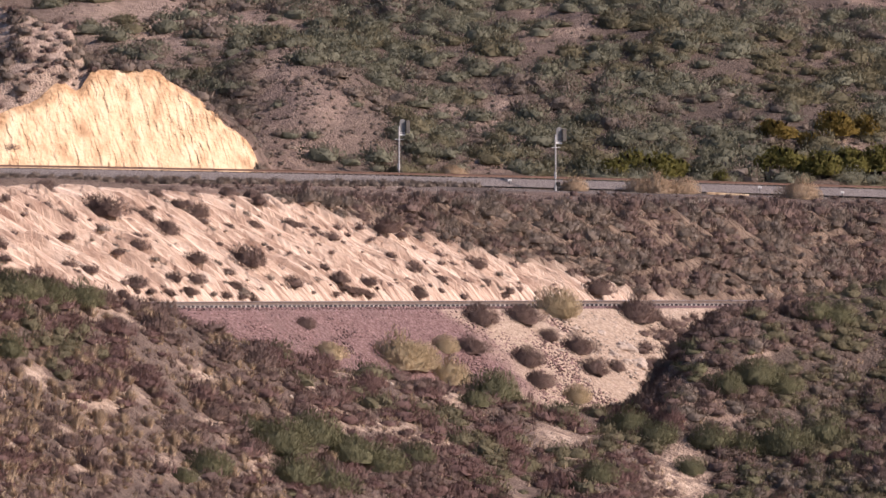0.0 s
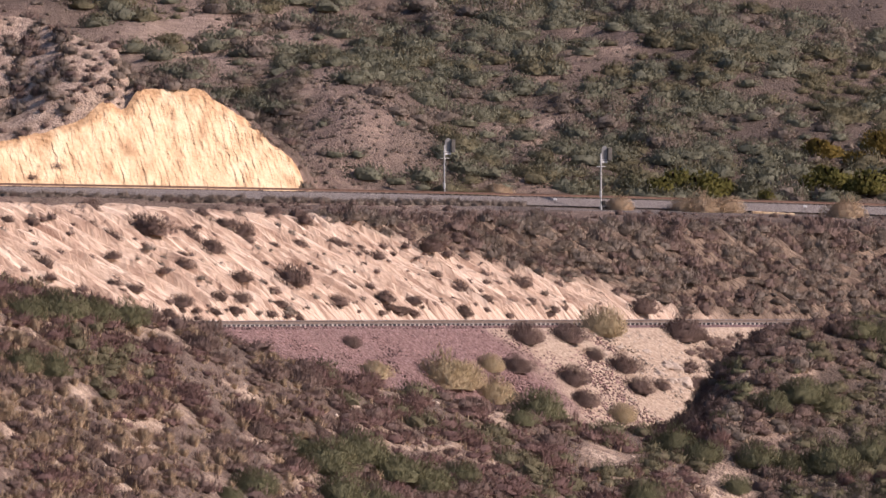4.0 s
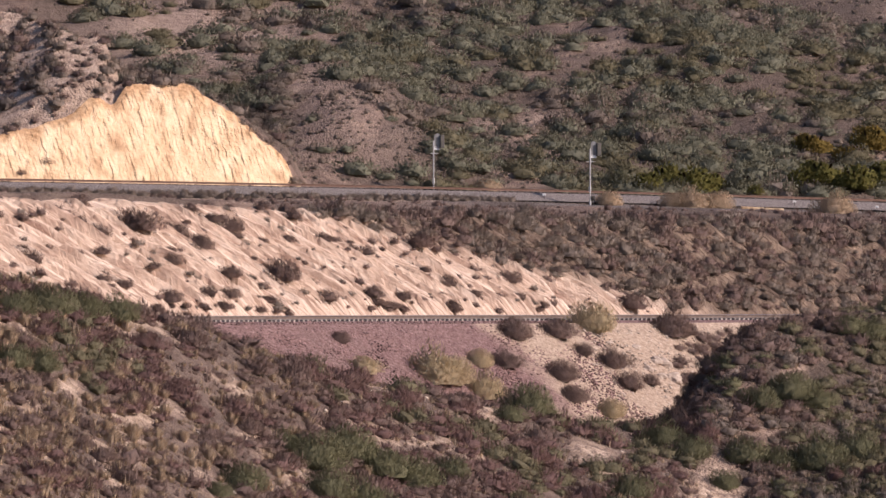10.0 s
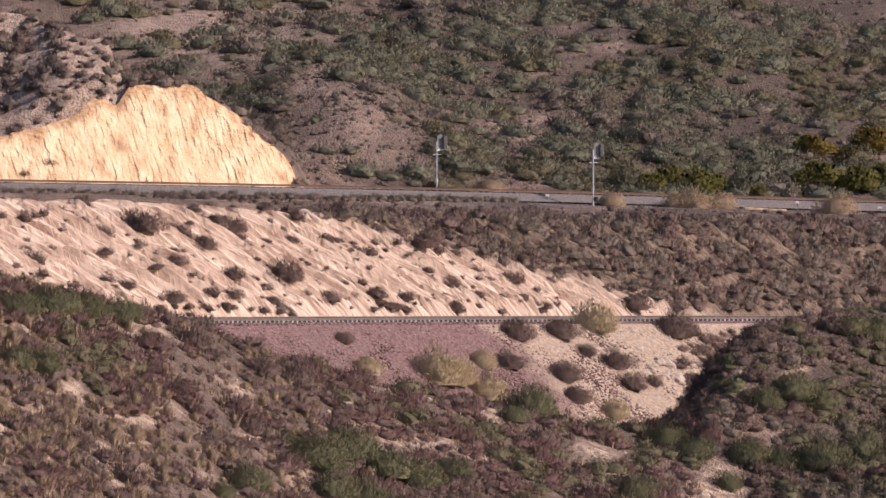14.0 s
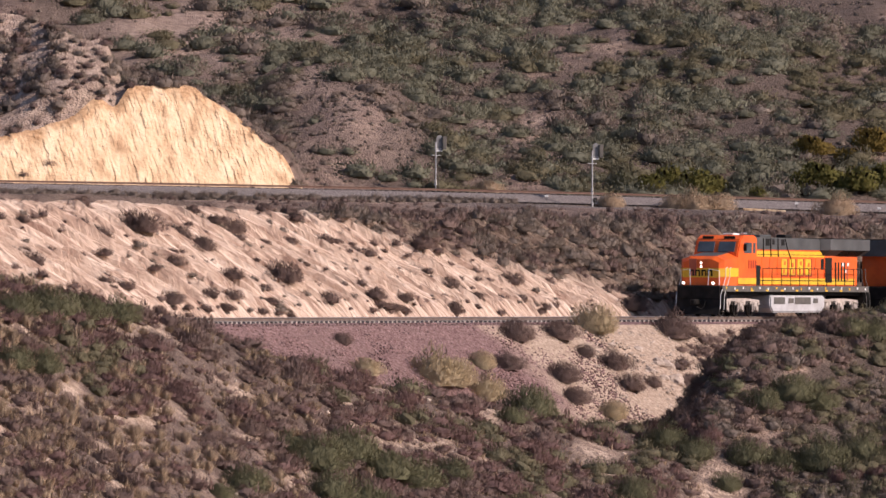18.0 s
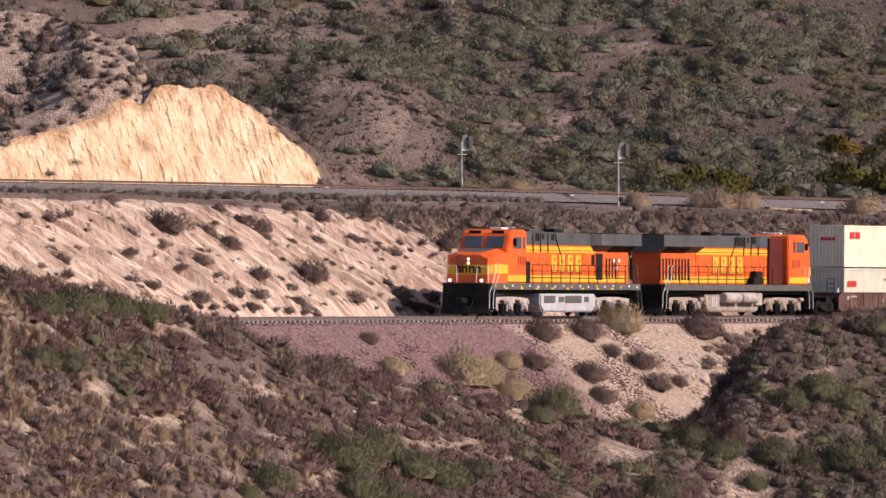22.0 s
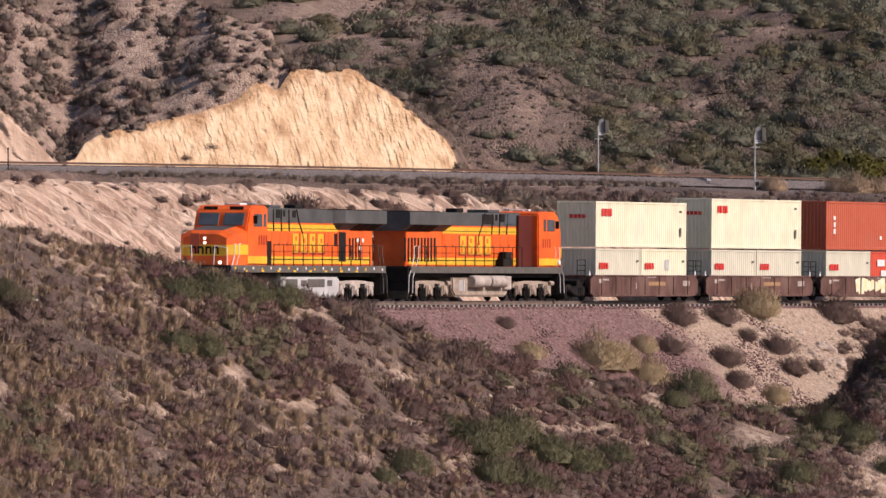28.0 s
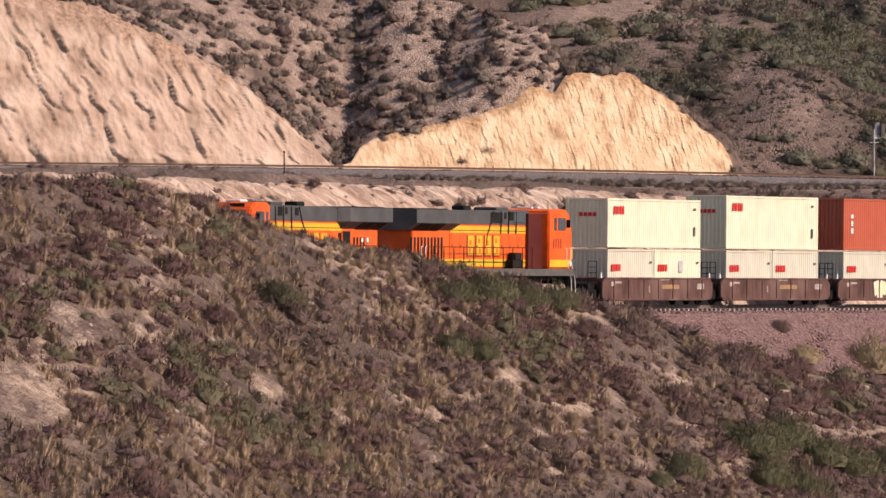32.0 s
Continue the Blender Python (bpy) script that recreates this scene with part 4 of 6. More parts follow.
for x, y, r in [(21.2, 694.0, 1.4), (23.4, 695.0, 1.1), (14.2, 691.5, 1.0), (3.9, 703.8, 0.97), (32.9, 683.8, 1.4), (19.7, 693.5, 0.96)]:
    straw(x, y, r * 1.4, 1.15)
wall = shrub_maker("cutting_shrub", "dark brown shrub clinging to the pale cutting", "shrub", RICH, M_BROWN, "shrubs on the cutting")
for x, y, r in [(-16.0, 687.6, 0.75), (-12.7, 689.8, 0.8), (-28.5, 685.6, 0.5), (-33.0, 682.8, 0.75), (-35.0, 681.4, 0.65), (-30.8, 682.3, 0.6), (-36.4, 680.1, 0.85)]:
    wall(x, y, r)


def small_tree(x, y, r, leaf, label):
    """A low spreading tree: short forked trunk, limbs and a ragged crown."""
    z = float(ground(np.array(x), np.array(y)))
    ob = thing("scrub_tree", label, "tree", "trees behind the upper track")
    ob.matrix_basis = pose(x, y, z, 0, 0, x * 40)
    rr = random.Random(int(x * 10))
    trunk = bmesh.new()
    for k in range(5):
        a = k * 1.26 + rr.random()
        pts = [(0, 0, -0.2), (0.12 * math.cos(a) * r, 0.12 * math.sin(a) * r, 0.35 * r), (0.45 * math.cos(a) * r, 0.45 * math.sin(a) * r, 0.85 * r)]
        limb = rod(pts, 0.05 * r, 6)
        me = bpy.data.meshes.new("tmp")
        limb.to_mesh(me)
        limb.free()
        trunk.from_mesh(me)
        bpy.data.meshes.remove(me)
    part("trunk", trunk, M_BROWN, ob, "short forked trunk")
    q = shrub_shape(int(x * 7) + 500, 1600, 1.0, 0.08, 0.5, 0.1, 16)
    q = q * np.array([r, r, r * 1.05]) + np.array([0, 0, 0.15 * r])
    crown = new("crown", tris_mesh("crown", q, leaf, dome_normals(q / r)))
    crown.parent = ob
    return ob

x, m = -88 + 76 * rng.random(5000), 4 + 62 * rng.random(5000)
y = up_line(x) + m / 0.922
ok = (natural(x, y) < up_grade(x) - 0.5 + np.maximum(m - 5, 0) * 1.75) & (x < -13 - 0.25 * (m - 10)) & (rng.random(len(x)) < 0.45 + 0.55 * step(0.36, 0.52, fbm(x / 4, y / 9, 79)))
x, y = x[ok], y[ok]
size = 0.42 + 1.15 * rng.random(len(x)) ** 1.8
w = rng.random(len(x)) < 0.7
scattered("hill_scrub", "dark brown scrub on the hill above the cuttings", TINY, x[w], y[w], size[w], M_HILL, rng)
scattered("hill_scrub", "low brown scrub on the hill above the cuttings", TINY, x[~w], y[~w], size[~w], M_BROWN, rng)
# small growth on the bare spur
x, m = -20 + 28 * rng.random(1400), 8 + 56 * rng.random(1400)
y = up_line(x) + m / 0.922
ok = natural(x, y) < up_grade(x) - 0.5 + np.maximum(m - 5, 0) * 1.75
scattered("spur_scrub", "small brown tufts over the stony spur", TINY, x[ok], y[ok], 0.22 + 0.4 * rng.random(ok.sum()) ** 2, M_HILL, rng)
x, y, az = candidates(rng, 2200, -120, 1650, 715, 850)
scattered("hill_tufts", "small brown tufts in the gaps of the far chaparral", TINY, x, y, 0.32 + 0.5 * rng.random(len(x)) ** 2, M_HILL, rng)

# fringe along the top of the cuttings, and thicker growth behind the crest
x, m = -112 + 101 * rng.random(2400), 5 + 16 * rng.random(2400)
y = up_line(x) + m / 0.922
gap = natural(x, y) - (up_grade(x) - 0.55 + (m - 5) * 1.75)
ok = (gap < -0.1) & (gap > -1.6) & (natural(x, y) > up_grade(x) + 0.3) & (x < -12.6)
scattered("cutting_fringe", "dark scrub fringing the top of the cuttings", TWIGGY, x[ok], y[ok], 0.2 + 0.45 * rng.random(ok.sum()) ** 1.5, M_BROWN, rng)
x, m = -46 + 33 * rng.random(700), 8 + 56 * rng.random(700)
y = up_line(x) + m / 0.922
crest = 10.2 + 10 * step(-25.5, -29.4, x) + 9 * step(-30, -38, x)
ok = (m > crest + 1) & (m < crest + 24)
scattered("crest_brush", "dense grey brush behind the crest of the hill", SIMPLE, x[ok], y[ok], 0.5 + 0.8 * rng.random(ok.sum()), M_GREY, rng)

# the larger shrubs of the near slope and the bank stand as single things
MIDDLE = [shrub_shape(130 + k, 600, 0.64, 0.115, 0.17, 0.7, 12, True, 0.5) for k in range(5)]
red = shrub_maker("buckwheat_shrub", "rounded reddish-brown buckwheat shrub on the near slope", "shrub", MIDDLE, M_MAT, "buckwheat shrubs of the near slope")
grey = shrub_maker("grey_sagebrush", "grey-brown sagebrush on the near slope", "shrub", MIDDLE, M_BROWN, "sagebrush of the near slope")
bench = shrub_maker("brown_scrub", "grey-brown scrub bush on the vegetated bank", "shrub", MIDDLE, M_HILL, "bushes of the bank")
x, y, az = candidates(rng, 520, -800, 1650, 270, 440)
s, n = to_track(x, y)
for k in np.flatnonzero((n < -10) & ~((az > 540) & (az < 1240) & (n > -16)) & (pale_spot(x, y) < 0.3))[:240]:
    (red if fbm(x[k] / 4, y[k] / 14, 72) > 0.47 else grey)(float(x[k]), float(y[k]), 0.6 + 0.55 * rng.random(), 1.15)
s, b = -5 + 112 * rng.random(340), rng.random(340)
for k in np.flatnonzero(s - 34 + 35 * b > 4)[:190]:
    x, y, _ = on_track(s[k], BANK_TOE + 0.5 + 9 * b[k])
    bench(float(x), float(y), 0.5 + 0.5 * rng.random(), 0.85)
for k in range(62):
    toe = k < 34
    s, b = -36 + 62 * rng.random(), 0.03 + 0.05 * rng.random() if toe else 0.12 + 0.8 * rng.random() ** 0.8
    x, y, _ = on_track(s, BANK_TOE + 9.4 * b)
    sage(float(x), float(y), (0.35 if toe else 0.3) + 0.35 * rng.random() ** 1.5, 0.85)

# low scrub along the foot of the upper track, and brush behind the peak of the cutting
x, m = -60 + 66 * rng.random(700), -3.0 - 4.4 * rng.random(700) ** 1.4
y = up_line(x) + m / 0.922
scattered("trackside_scrub", "low brown scrub lining the upper track", TINY, x, y, 0.42 + 0.45 * rng.random(700) ** 1.5, M_HILL, rng)
x, m = -29 + 15.5 * rng.random(330), 15 + 32 * rng.random(330)
y = up_line(x) + m / 0.922
scattered("crest_brush", "dense grey-brown brush behind the peak of the cutting", MASSED, x, y, 0.8 + 1.1 * rng.random(330), M_HILL, rng)
# thick growth over the hill beside the gully
x, y, az = candidates(rng, 950, 1250, 1700, 300, 425)
s, n = to_track(x, y)
ok = (n < -8) & (y < 338 + (az + 780) * 0.05) & (pale_spot(x, y) < 0.3) 
x, y = x[ok], y[ok]
pick = fbm(x / 5, y / 12, 91) + 0.3 * (rng.random(len(x)) - 0.5)
r = 0.5 + 0.55 * rng.random(len(x)) ** 1.5
for name, label, w, material in (("gully_scrub", "grey-green scrub thick over the hill beside the gully", pick > 0.5, M_OAK),
                                 ("gully_scrub", "grey-brown scrub thick over the hill beside the gully", pick <= 0.5, M_HILL)):
    scattered(name, label, SIMPLE, x[w], y[w], r[w], material, rng, 1.05)


# ---- the train: local x forwards, y to the side that faces the camera, z up from the rail head ----
def box(size, at, bevel=0.0, turn=None):
    bm = bmesh.new()
    block(bm, size, at, bevel, turn)
    return bm


def rod(path, r=0.02, sides=5):
    """A bent bar through the given points."""
    bm = bmesh.new()
    path = [Vector(p) for p in path]
    rings = []
    for i, p in enumerate(path):
        d = (path[min(i + 1, len(path) - 1)] - path[max(i - 1, 0)]).normalized()
        a = d.orthogonal().normalized()
        b = d.cross(a)
        rings.append([bm.verts.new(p + (a * math.cos(k * 2 * math.pi / sides) + b * math.sin(k * 2 * math.pi / sides)) * r) for k in range(sides)])
    # keep the rings aligned
    for p, q in zip(rings, rings[1:]):
        best = min(range(sides), key=lambda o: sum((p[k].co - q[(k + o) % sides].co).length for k in range(sides)))
        q[:] = q[best:] + q[:best]
        for k in range(sides):
            bm.faces.new((p[k], p[(k + 1) % sides], q[(k + 1) % sides], q[k]))
    bm.faces.new(rings[0][::-1])
    bm.faces.new(rings[-1])
    return bm


def prism(outline, y0, y1, bevel=0.03):
    """A side outline of (x, z) drawn out from y0 to y1."""
    bm = bmesh.new()
    a = [bm.verts.new((x, y0, z)) for x, z in outline]
    b = [bm.verts.new((x, y1, z)) for x, z in outline]
    n = len(outline)
    for k in range(n):
        bm.faces.new((a[k], a[(k + 1) % n], b[(k + 1) % n], b[k]))
    bm.faces.new(a[::-1])
    bm.faces.new(b)
    bmesh.ops.recalc_face_normals(bm, faces=bm.faces)
    if bevel:
        bmesh.ops.bevel(bm, geom=bm.edges[:], offset=bevel, segments=2, affect="EDGES", clamp_overlap=True)
    return bm


def drum(r, length, at, axis="Y", sides=20, bevel=0.02):
    bm = bmesh.new()
    bmesh.ops.create_cone(bm, cap_ends=True, segments=sides, radius1=r, radius2=r, depth=length)
    if bevel:
        bmesh.ops.bevel(bm, geom=[e for e in bm.edges if abs(e.verts[0].co.z - e.verts[1].co.z) < 1e-6], offset=bevel, segments=1, affect="EDGES")
    turn = {"Y": Matrix.Rotation(math.pi / 2, 4, "X"), "X": Matrix.Rotation(math.pi / 2, 4, "Y"), "Z": Matrix.Identity(4)}[axis]
    bmesh.ops.transform(bm, matrix=Matrix.Translation(at) @ turn, verts=bm.verts)
    return bm


def merge(*bms):
    out = bmesh.new()
    for b in bms:
        me = bpy.data.meshes.new("tmp")
        b.to_mesh(me)
        b.free()
        out.from_mesh(me)
        bpy.data.meshes.remove(me)
    return out


WHEELS = []


def wheelset(parent, x, r):
    bm = merge(drum(r, 0.13, (0, 0.75, 0), sides=22), drum(r, 0.13, (0, -0.75, 0), sides=22), drum(0.09, 1.9, (0, 0, 0), sides=10),
               drum(r * 0.45, 0.17, (0, 0.77, 0), sides=14), *[box((0.09, 0.18, r * 0.5), (math.cos(a) * r * 0.62, 0.77, math.sin(a) * r * 0.62), 0.0)
                                                             for a in (0.5, 2.6, 4.7)])
    ob = part("wheelset", bm, M_BLACK, parent, "dark steel wheelset")
    ob.matrix_basis = pose(x, 0, r)
    WHEELS.append((ob, x, r))
    return ob


def loco_truck(parent, x0, frame_material):
    """Three-axle truck: side frames with axle boxes and springs."""
    for k in (-1.98, 0.0, 1.98):
        wheelset(parent, x0 + k, 0.53)
    for sy in (1, -1):
        side = prism([(x0 - 2.75, 0.72), (x0 - 2.6, 1.02), (x0 - 0.9, 1.12), (x0 + 0.9, 1.12), (x0 + 2.6, 1.02), (x0 + 2.75, 0.78), (x0 + 2.3, 0.74),
                      (x0 + 1.3, 0.72), (x0 - 1.3, 0.72), (x0 - 2.3, 0.74)], sy * 1.02 - 0.07, sy * 1.02 + 0.07, 0.025)
        bolster = part("side_frame", side, frame_material, parent, "dusty cast truck side frame")
        for k in (-1.98, 0.0, 1.98):
            part("axle_box", merge(box((0.42, 0.16, 0.5), (x0 + k, sy * 1.12, 0.62), 0.04), box((0.1, 0.14, 0.6), (x0 + k - 0.36, sy * 1.1, 0.58), 0.03), box((0.1, 0.14, 0.6), (x0 + k + 0.36, sy * 1.1, 0.58), 0.03), drum(0.15, 0.2, (x0 + k, sy * 1.17, 0.53), sides=12)), frame_material, bolster)
        for k in (-1.0, 1.0):
            part("spring", merge(*[drum(0.11, 0.05, (x0 + k + d, sy * 1.12, 0.62 + 0.075 * i), "Z", 10, 0.01) for i in range(5) for d in (-0.14, 0.14)]), M_BLACK, bolster)
        part("brake_cylinder", drum(0.13, 0.5, (x0 + 2.35, sy * 1.16, 0.98), "X", 12), frame_material, bolster)
        for k in (-1.0, 1.0):
            part("brake_lever", box((0.08, 0.06, 0.7), (x0 + k, sy * 1.2, 0.5), 0.01), M_BLACK, bolster)


def handrail(parent, x_from, x_to, y, step_x, material, label):
    n = max(1, int(round(abs(x_to - x_from) / step_x)))
    rail = part("handrail", rod([(x_from, y, 2.92), (x_to, y, 2.92)], 0.022), material, parent, label)
    for k in range(n + 1):
        x = x_from + (x_to - x_from) * k / n
        part("stanchion", rod([(x, y, 1.85), (x, y, 2.92)], 0.024), material, rail)


def stairs(parent, x, sy, d, rail_material):
    """Corner steps below the deck, with tall bent grab rails."""
    st = part("steps", merge(*[box((0.36, 0.55, 0.04), (x + d * 0.05 * i, sy * 1.22, 0.45 + 0.36 * i), 0.01) for i in range(4)],
                             box((0.05, 0.6, 1.4), (x - 0.24, sy * 1.2, 1.05), 0.01), box((0.05, 0.6, 1.4), (x + 0.24, sy * 1.2, 1.05), 0.01)), M_BLACK, parent, "black corner steps")
    for off in (-0.26, 0.26):
        part("grab_rail", rod([(x + off + d * 0.35, sy * 1.5, 0.45), (x + off + d * 0.30, sy * 1.5, 1.3), (x + off - d * 0.35, sy * 1.5, 2.35), (x + off - d * 0.35, sy * 1.5, 2.9),
                               (x + off - d * 0.55, sy * 1.5, 2.95)], 0.024), rail_material, st, "pale painted grab rail")


def locomotive(lead):
    """A six-axle hood diesel; the leading one wears a pale tank and reflectors."""
    label = ("orange diesel locomotive with yellow stripes and pale fuel tank" if lead else "orange diesel locomotive with yellow stripes running cab backwards")
    loco = thing("locomotive", label, "locomotive", "locomotives of the freight train")
    frame_m = M_TRUCK if lead else M_TRUCK_TAN
    # near: the side turned to the open slope; tip: where the nose ends
    near, tip, rear = (1, 10.0, 5.45) if lead else (-1, 8.45, 5.0)
    # underframe and ends
    part("underframe", merge(box((20.6, 2.4, 0.30), (0, 0, 1.45), 0.03), box((20.6, 3.0, 0.06), (0, 0, 1.86), 0.01)), M_BLACK, loco, "black underframe")
    for sy in (1, -1):
        part("side_sill", box((20.2, 0.05, 0.36), (0, sy * 1.5, 1.70), 0.012), M_SILL, loco, "light grey deck sill")
        if sy > 0:
            for k in range(18):
                x = 9.6 - k * 1.13
                part("reflector", box((0.16, 0.02, 0.13), (x, 1.532, 1.75 - 0.05 * (k % 2)), 0.0), M_WHITE if k % 3 else M_PAINT_YELLOW, loco, "small reflector on the sill")
            if lead:
                for k in range(8):
                    part("reflector", box((0.34, 0.02, 0.1), (8.2 - k * 2.05, 1.532, 1.60), 0.0), M_PAINT_YELLOW, loco, "yellow reflective strip")
    for d in (1, -1):
        part("end_plate", box((0.12, 2.9, 0.8), (d * 10.28, 0, 1.45), 0.03), M_BLACK, loco, "black end plate")
        part("coupler", merge(box((0.7, 0.28, 0.3), (d * 10.65, 0, 0.88), 0.05), box((0.3, 0.4, 0.34), (d * 10.98, 0, 0.88), 0.08)), M_BLACK, loco, "black knuckle coupler")
        part("air_hose", rod([(d * 10.35, 0.5, 1.0), (d * 10.6, 0.52, 0.6), (d * 10.75, 0.4, 0.45), (d * 10.9, 0.2, 0.6)], 0.03), M_BLACK, loco)
        part("plow", prism([(d * 10.3, 1.05), (d * 10.36, 0.6), (d * 10.62, 0.14), (d * 10.5, 0.12), (d * 10.2, 0.6), (d * 10.18, 1.05)], -1.5, 1.5, 0.02), M_BLACK, loco, "black snow plow")
        for sy in (1, -1):
            stairs(loco, d * 9.75, sy, d, M_WHITE if d > 0 or not lead else M_SILL)
    loco_truck(loco, 6.9, frame_m)
    loco_truck(loco, -6.9, frame_m)
    # fuel tank
    tank = prism([(-4.1, 1.30), (3.4, 1.30), (3.4, 0.60), (3.0, 0.24), (-3.7, 0.24), (-4.1, 0.60)], -1.42 if lead else -1.22, 1.42 if lead else 1.22, 0.08)
    tank = part("fuel_tank", tank, M_TANK if lead else M_TRUCK_TAN, loco, "pale grey fuel tank" if lead else "dusty tan fuel tank")
    if lead:
        for x, w in ((2.2, 1.5), (0.6, 0.7), (-1.0, 2.2), (-2.8, 0.6)):
            part("tank_panel", box((w, 0.03, 0.42 if w > 1 else 0.3), (x, 1.435, 0.98), 0.01), M_SILL, tank, "grey access panel")
    else:
        for x in (1.3, -1.05):
            part("air_reservoir", drum(0.33, 2.1, (x, near * 1.42, 1.08), "X", 18, 0.06), M_TRUCK, tank, "tan air reservoir")
        part("tank_panel", box((0.9, 0.5, 0.75), (2.95, near * 1.15, 1.0), 0.05), M_TRUCK, tank, "pale equipment box")
        for x in (-2.6, -2.9, -3.15):
            part("tank_panel", box((0.16, 0.03, 0.6), (x, near * 1.235, 0.85), 0.01), M_TANK, tank)
    # long hood
    part("engine_hood", prism([(5.5, 1.89), (5.5, 4.30), (-4.9, 4.30), (-4.9, 1.89)], -0.95, 0.95, 0.05), M_ORANGE, loco, "orange engine hood")
    part("hood_top", prism([(5.5, 3.96), (5.5, 4.78), (-4.9, 4.72), (-4.9, 3.96)], -0.97, 0.97, 0.08), M_HOODGREY, loco, "dark grey upper hood")
    for sy in (1, -1):
        part("stripe", box((10.4, 0.012, 0.36), (0.3, sy * 0.962, 3.77)), M_PAINT_YELLOW, loco, "yellow stripe")
        part("stripe", box((10.4, 0.012, 0.03), (0.3, sy * 0.968, 3.74)), M_BLACK, loco, "thin black line")
        part("stripe", box((14.2, 0.012, 0.36), (-2.1, sy * 0.962, 2.16)), M_PAINT_YELLOW, loco, "yellow stripe")
        part("stripe", box((14.2, 0.012, 0.05), (-2.1, sy * 0.968, 2.20)), M_BLACK, loco, "thin black line")
        for k in range(9):
            door = part("hood_door", box((0.98, 0.03, 1.22), (4.3 - k * 1.06, sy * 0.955, 3.02), 0.012), M_ORANGE, loco)
            part("door_latch", box((0.05, 0.03, 0.16), (4.3 - k * 1.06 - 0.4, sy * 0.98, 2.95), 0.0), M_HOODGREY, door)
        # railway emblem as plain blocks
        for k in range(4):
            w = 0.82
            x = (0.68 if lead else 1.05) - k * 1.1
            part("emblem_shadow", box((w + 0.1, 0.006, 1.06), (x - 0.06, sy * 0.976, 2.98)), M_NUMBER, loco, "dark outline of the emblem")
            plate = part("emblem", box((w - 0.06, 0.012, 0.96), (x + 0.02, sy * 0.984, 3.02)), M_PAINT_YELLOW, loco, "yellow emblem block")
            part("emblem_slot", box((0.24, 0.006, 0.24), (x - 0.05, sy * 0.992, 3.24 - 0.1 * (k % 2))), M_ORANGE, plate)
            part("emblem_slot", box((0.24, 0.006, 0.26), (x + 0.06 - 0.2 * (k % 2), sy * 0.992, 2.76)), M_ORANGE, plate)
    # exhaust, fans and roof boxes
    part("exhaust_stack", box((0.9, 0.7, 0.22), (-1.2, 0, 4.85), 0.05), M_BLACK, loco, "black exhaust stack")
    part("roof_box", box((1.5, 1.3, 0.16), (2.6, 0, 4.84), 0.04), M_HOODGREY, loco)
    part("air_vent", box((0.5, 0.03, 0.42), (3.0, near * 0.985, 4.48), 0.01), M_BLACK, loco, "dark air vent")
    part("air_vent", box((0.26, 0.03, 0.32), (2.2, near * 0.985, 4.5), 0.01), M_BLACK, loco, "dark air vent")
    part("air_vent", box((0.42, 0.03, 0.36), (0.9, near * 0.985, 4.48), 0.01), M_BLACK, loco, "dark air vent")
    for x in (3.6, 2.6, 1.6):
        part("conduit", rod([(x, near * 0.99, 4.7), (x, near * 1.0, 4.2), (x - 0.05, near * 1.0, 3.6)], 0.035), M_BLACK, loco)
    part("exhaust_pipe", rod([(0.6, near * 0.99, 4.7), (0.3, near * 1.0, 4.1), (-0.2, near * 1.0, 3.5), (-0.3, near * 1.0, 3.0)], 0.03), M_BLACK, loco)
    # radiator end
    part("radiator_cabin", prism([(-4.9, 1.89), (-4.9, 3.78), (-9.6, 3.78), (-9.6, 1.89)], -0.96, 0.96, 0.05), M_ORANGE, loco, "orange rear hood")
    wing = bmesh.new()
    ring = [(-0.95, 3.72), (-1.5, 4.06), (-1.5, 4.72), (1.5, 4.72), (1.5, 4.06), (0.95, 3.72)]
    a = [wing.verts.new((-4.7, y, z)) for y, z in ring]
    b = [wing.verts.new((-10.25, y, z)) for y, z in ring]
    c = [wing.verts.new((-4.3, y * 0.66, 3.72 + (z - 3.72) * 0.98)) for y, z in ring]
    for p, q in ((a, b), (c, a)):
        for k in range(6):
            wing.faces.new((p[k], p[(k + 1) % 6], q[(k + 1) % 6], q[k]))
    wing.faces.new(b)
    wing.faces.new(c[::-1])
    bmesh.ops.recalc_face_normals(wing, faces=wing.faces)
    wing = part("radiator_wing", wing, M_HOODGREY, loco, "dark grey flared radiator housing")
    for k in range(3):
        t = Matrix.Rotation(radians(-58 * near), 4, "X")
        part("intake_screen", box((0.95, 0.03, 0.62), (-7.0 - k * 1.06, near * 1.24, 3.87), 0.01, t), M_BLACK, wing, "black intake screen")
    part("radiator_grille", box((4.2, 2.4, 0.04), (-7.8, 0, 4.75), 0.01), M_BLACK, wing)
    for sy in (1, -1):
        if lead:
            part("cabinet_door", box((0.95, 0.03, 1.5), (-5.5, sy * 0.965, 2.85), 0.02), M_BLACK, loco, "open dark doorway")
            part("hatch", box((0.45, 0.03, 0.65), (-4.6, sy * 0.965, 3.2), 0.02), M_BLACK, loco, "dark square hatch")
            for k in range(5):
                part("louvre", box((0.2, 0.03, 1.15), (-6.5 - k * 0.42, sy * 0.965, 2.75), 0.01), M_BLACK if k < 4 else M_BOXRED, loco, "dark louvre")
            for k in range(3):
                part("notice", box((0.26, 0.014, 0.2), (-7.5 - 0.35 * k, sy * 0.992, 3.2 - 0.4 * (k % 2))), M_WHITE, loco, "small white notice")
        else:
            for k in range(10):
                part("louvre", box((0.22, 0.03, 1.25), (-5.9 - k * 0.42, sy * 0.965, 2.75), 0.01), M_BLACK, loco, "black louvre")
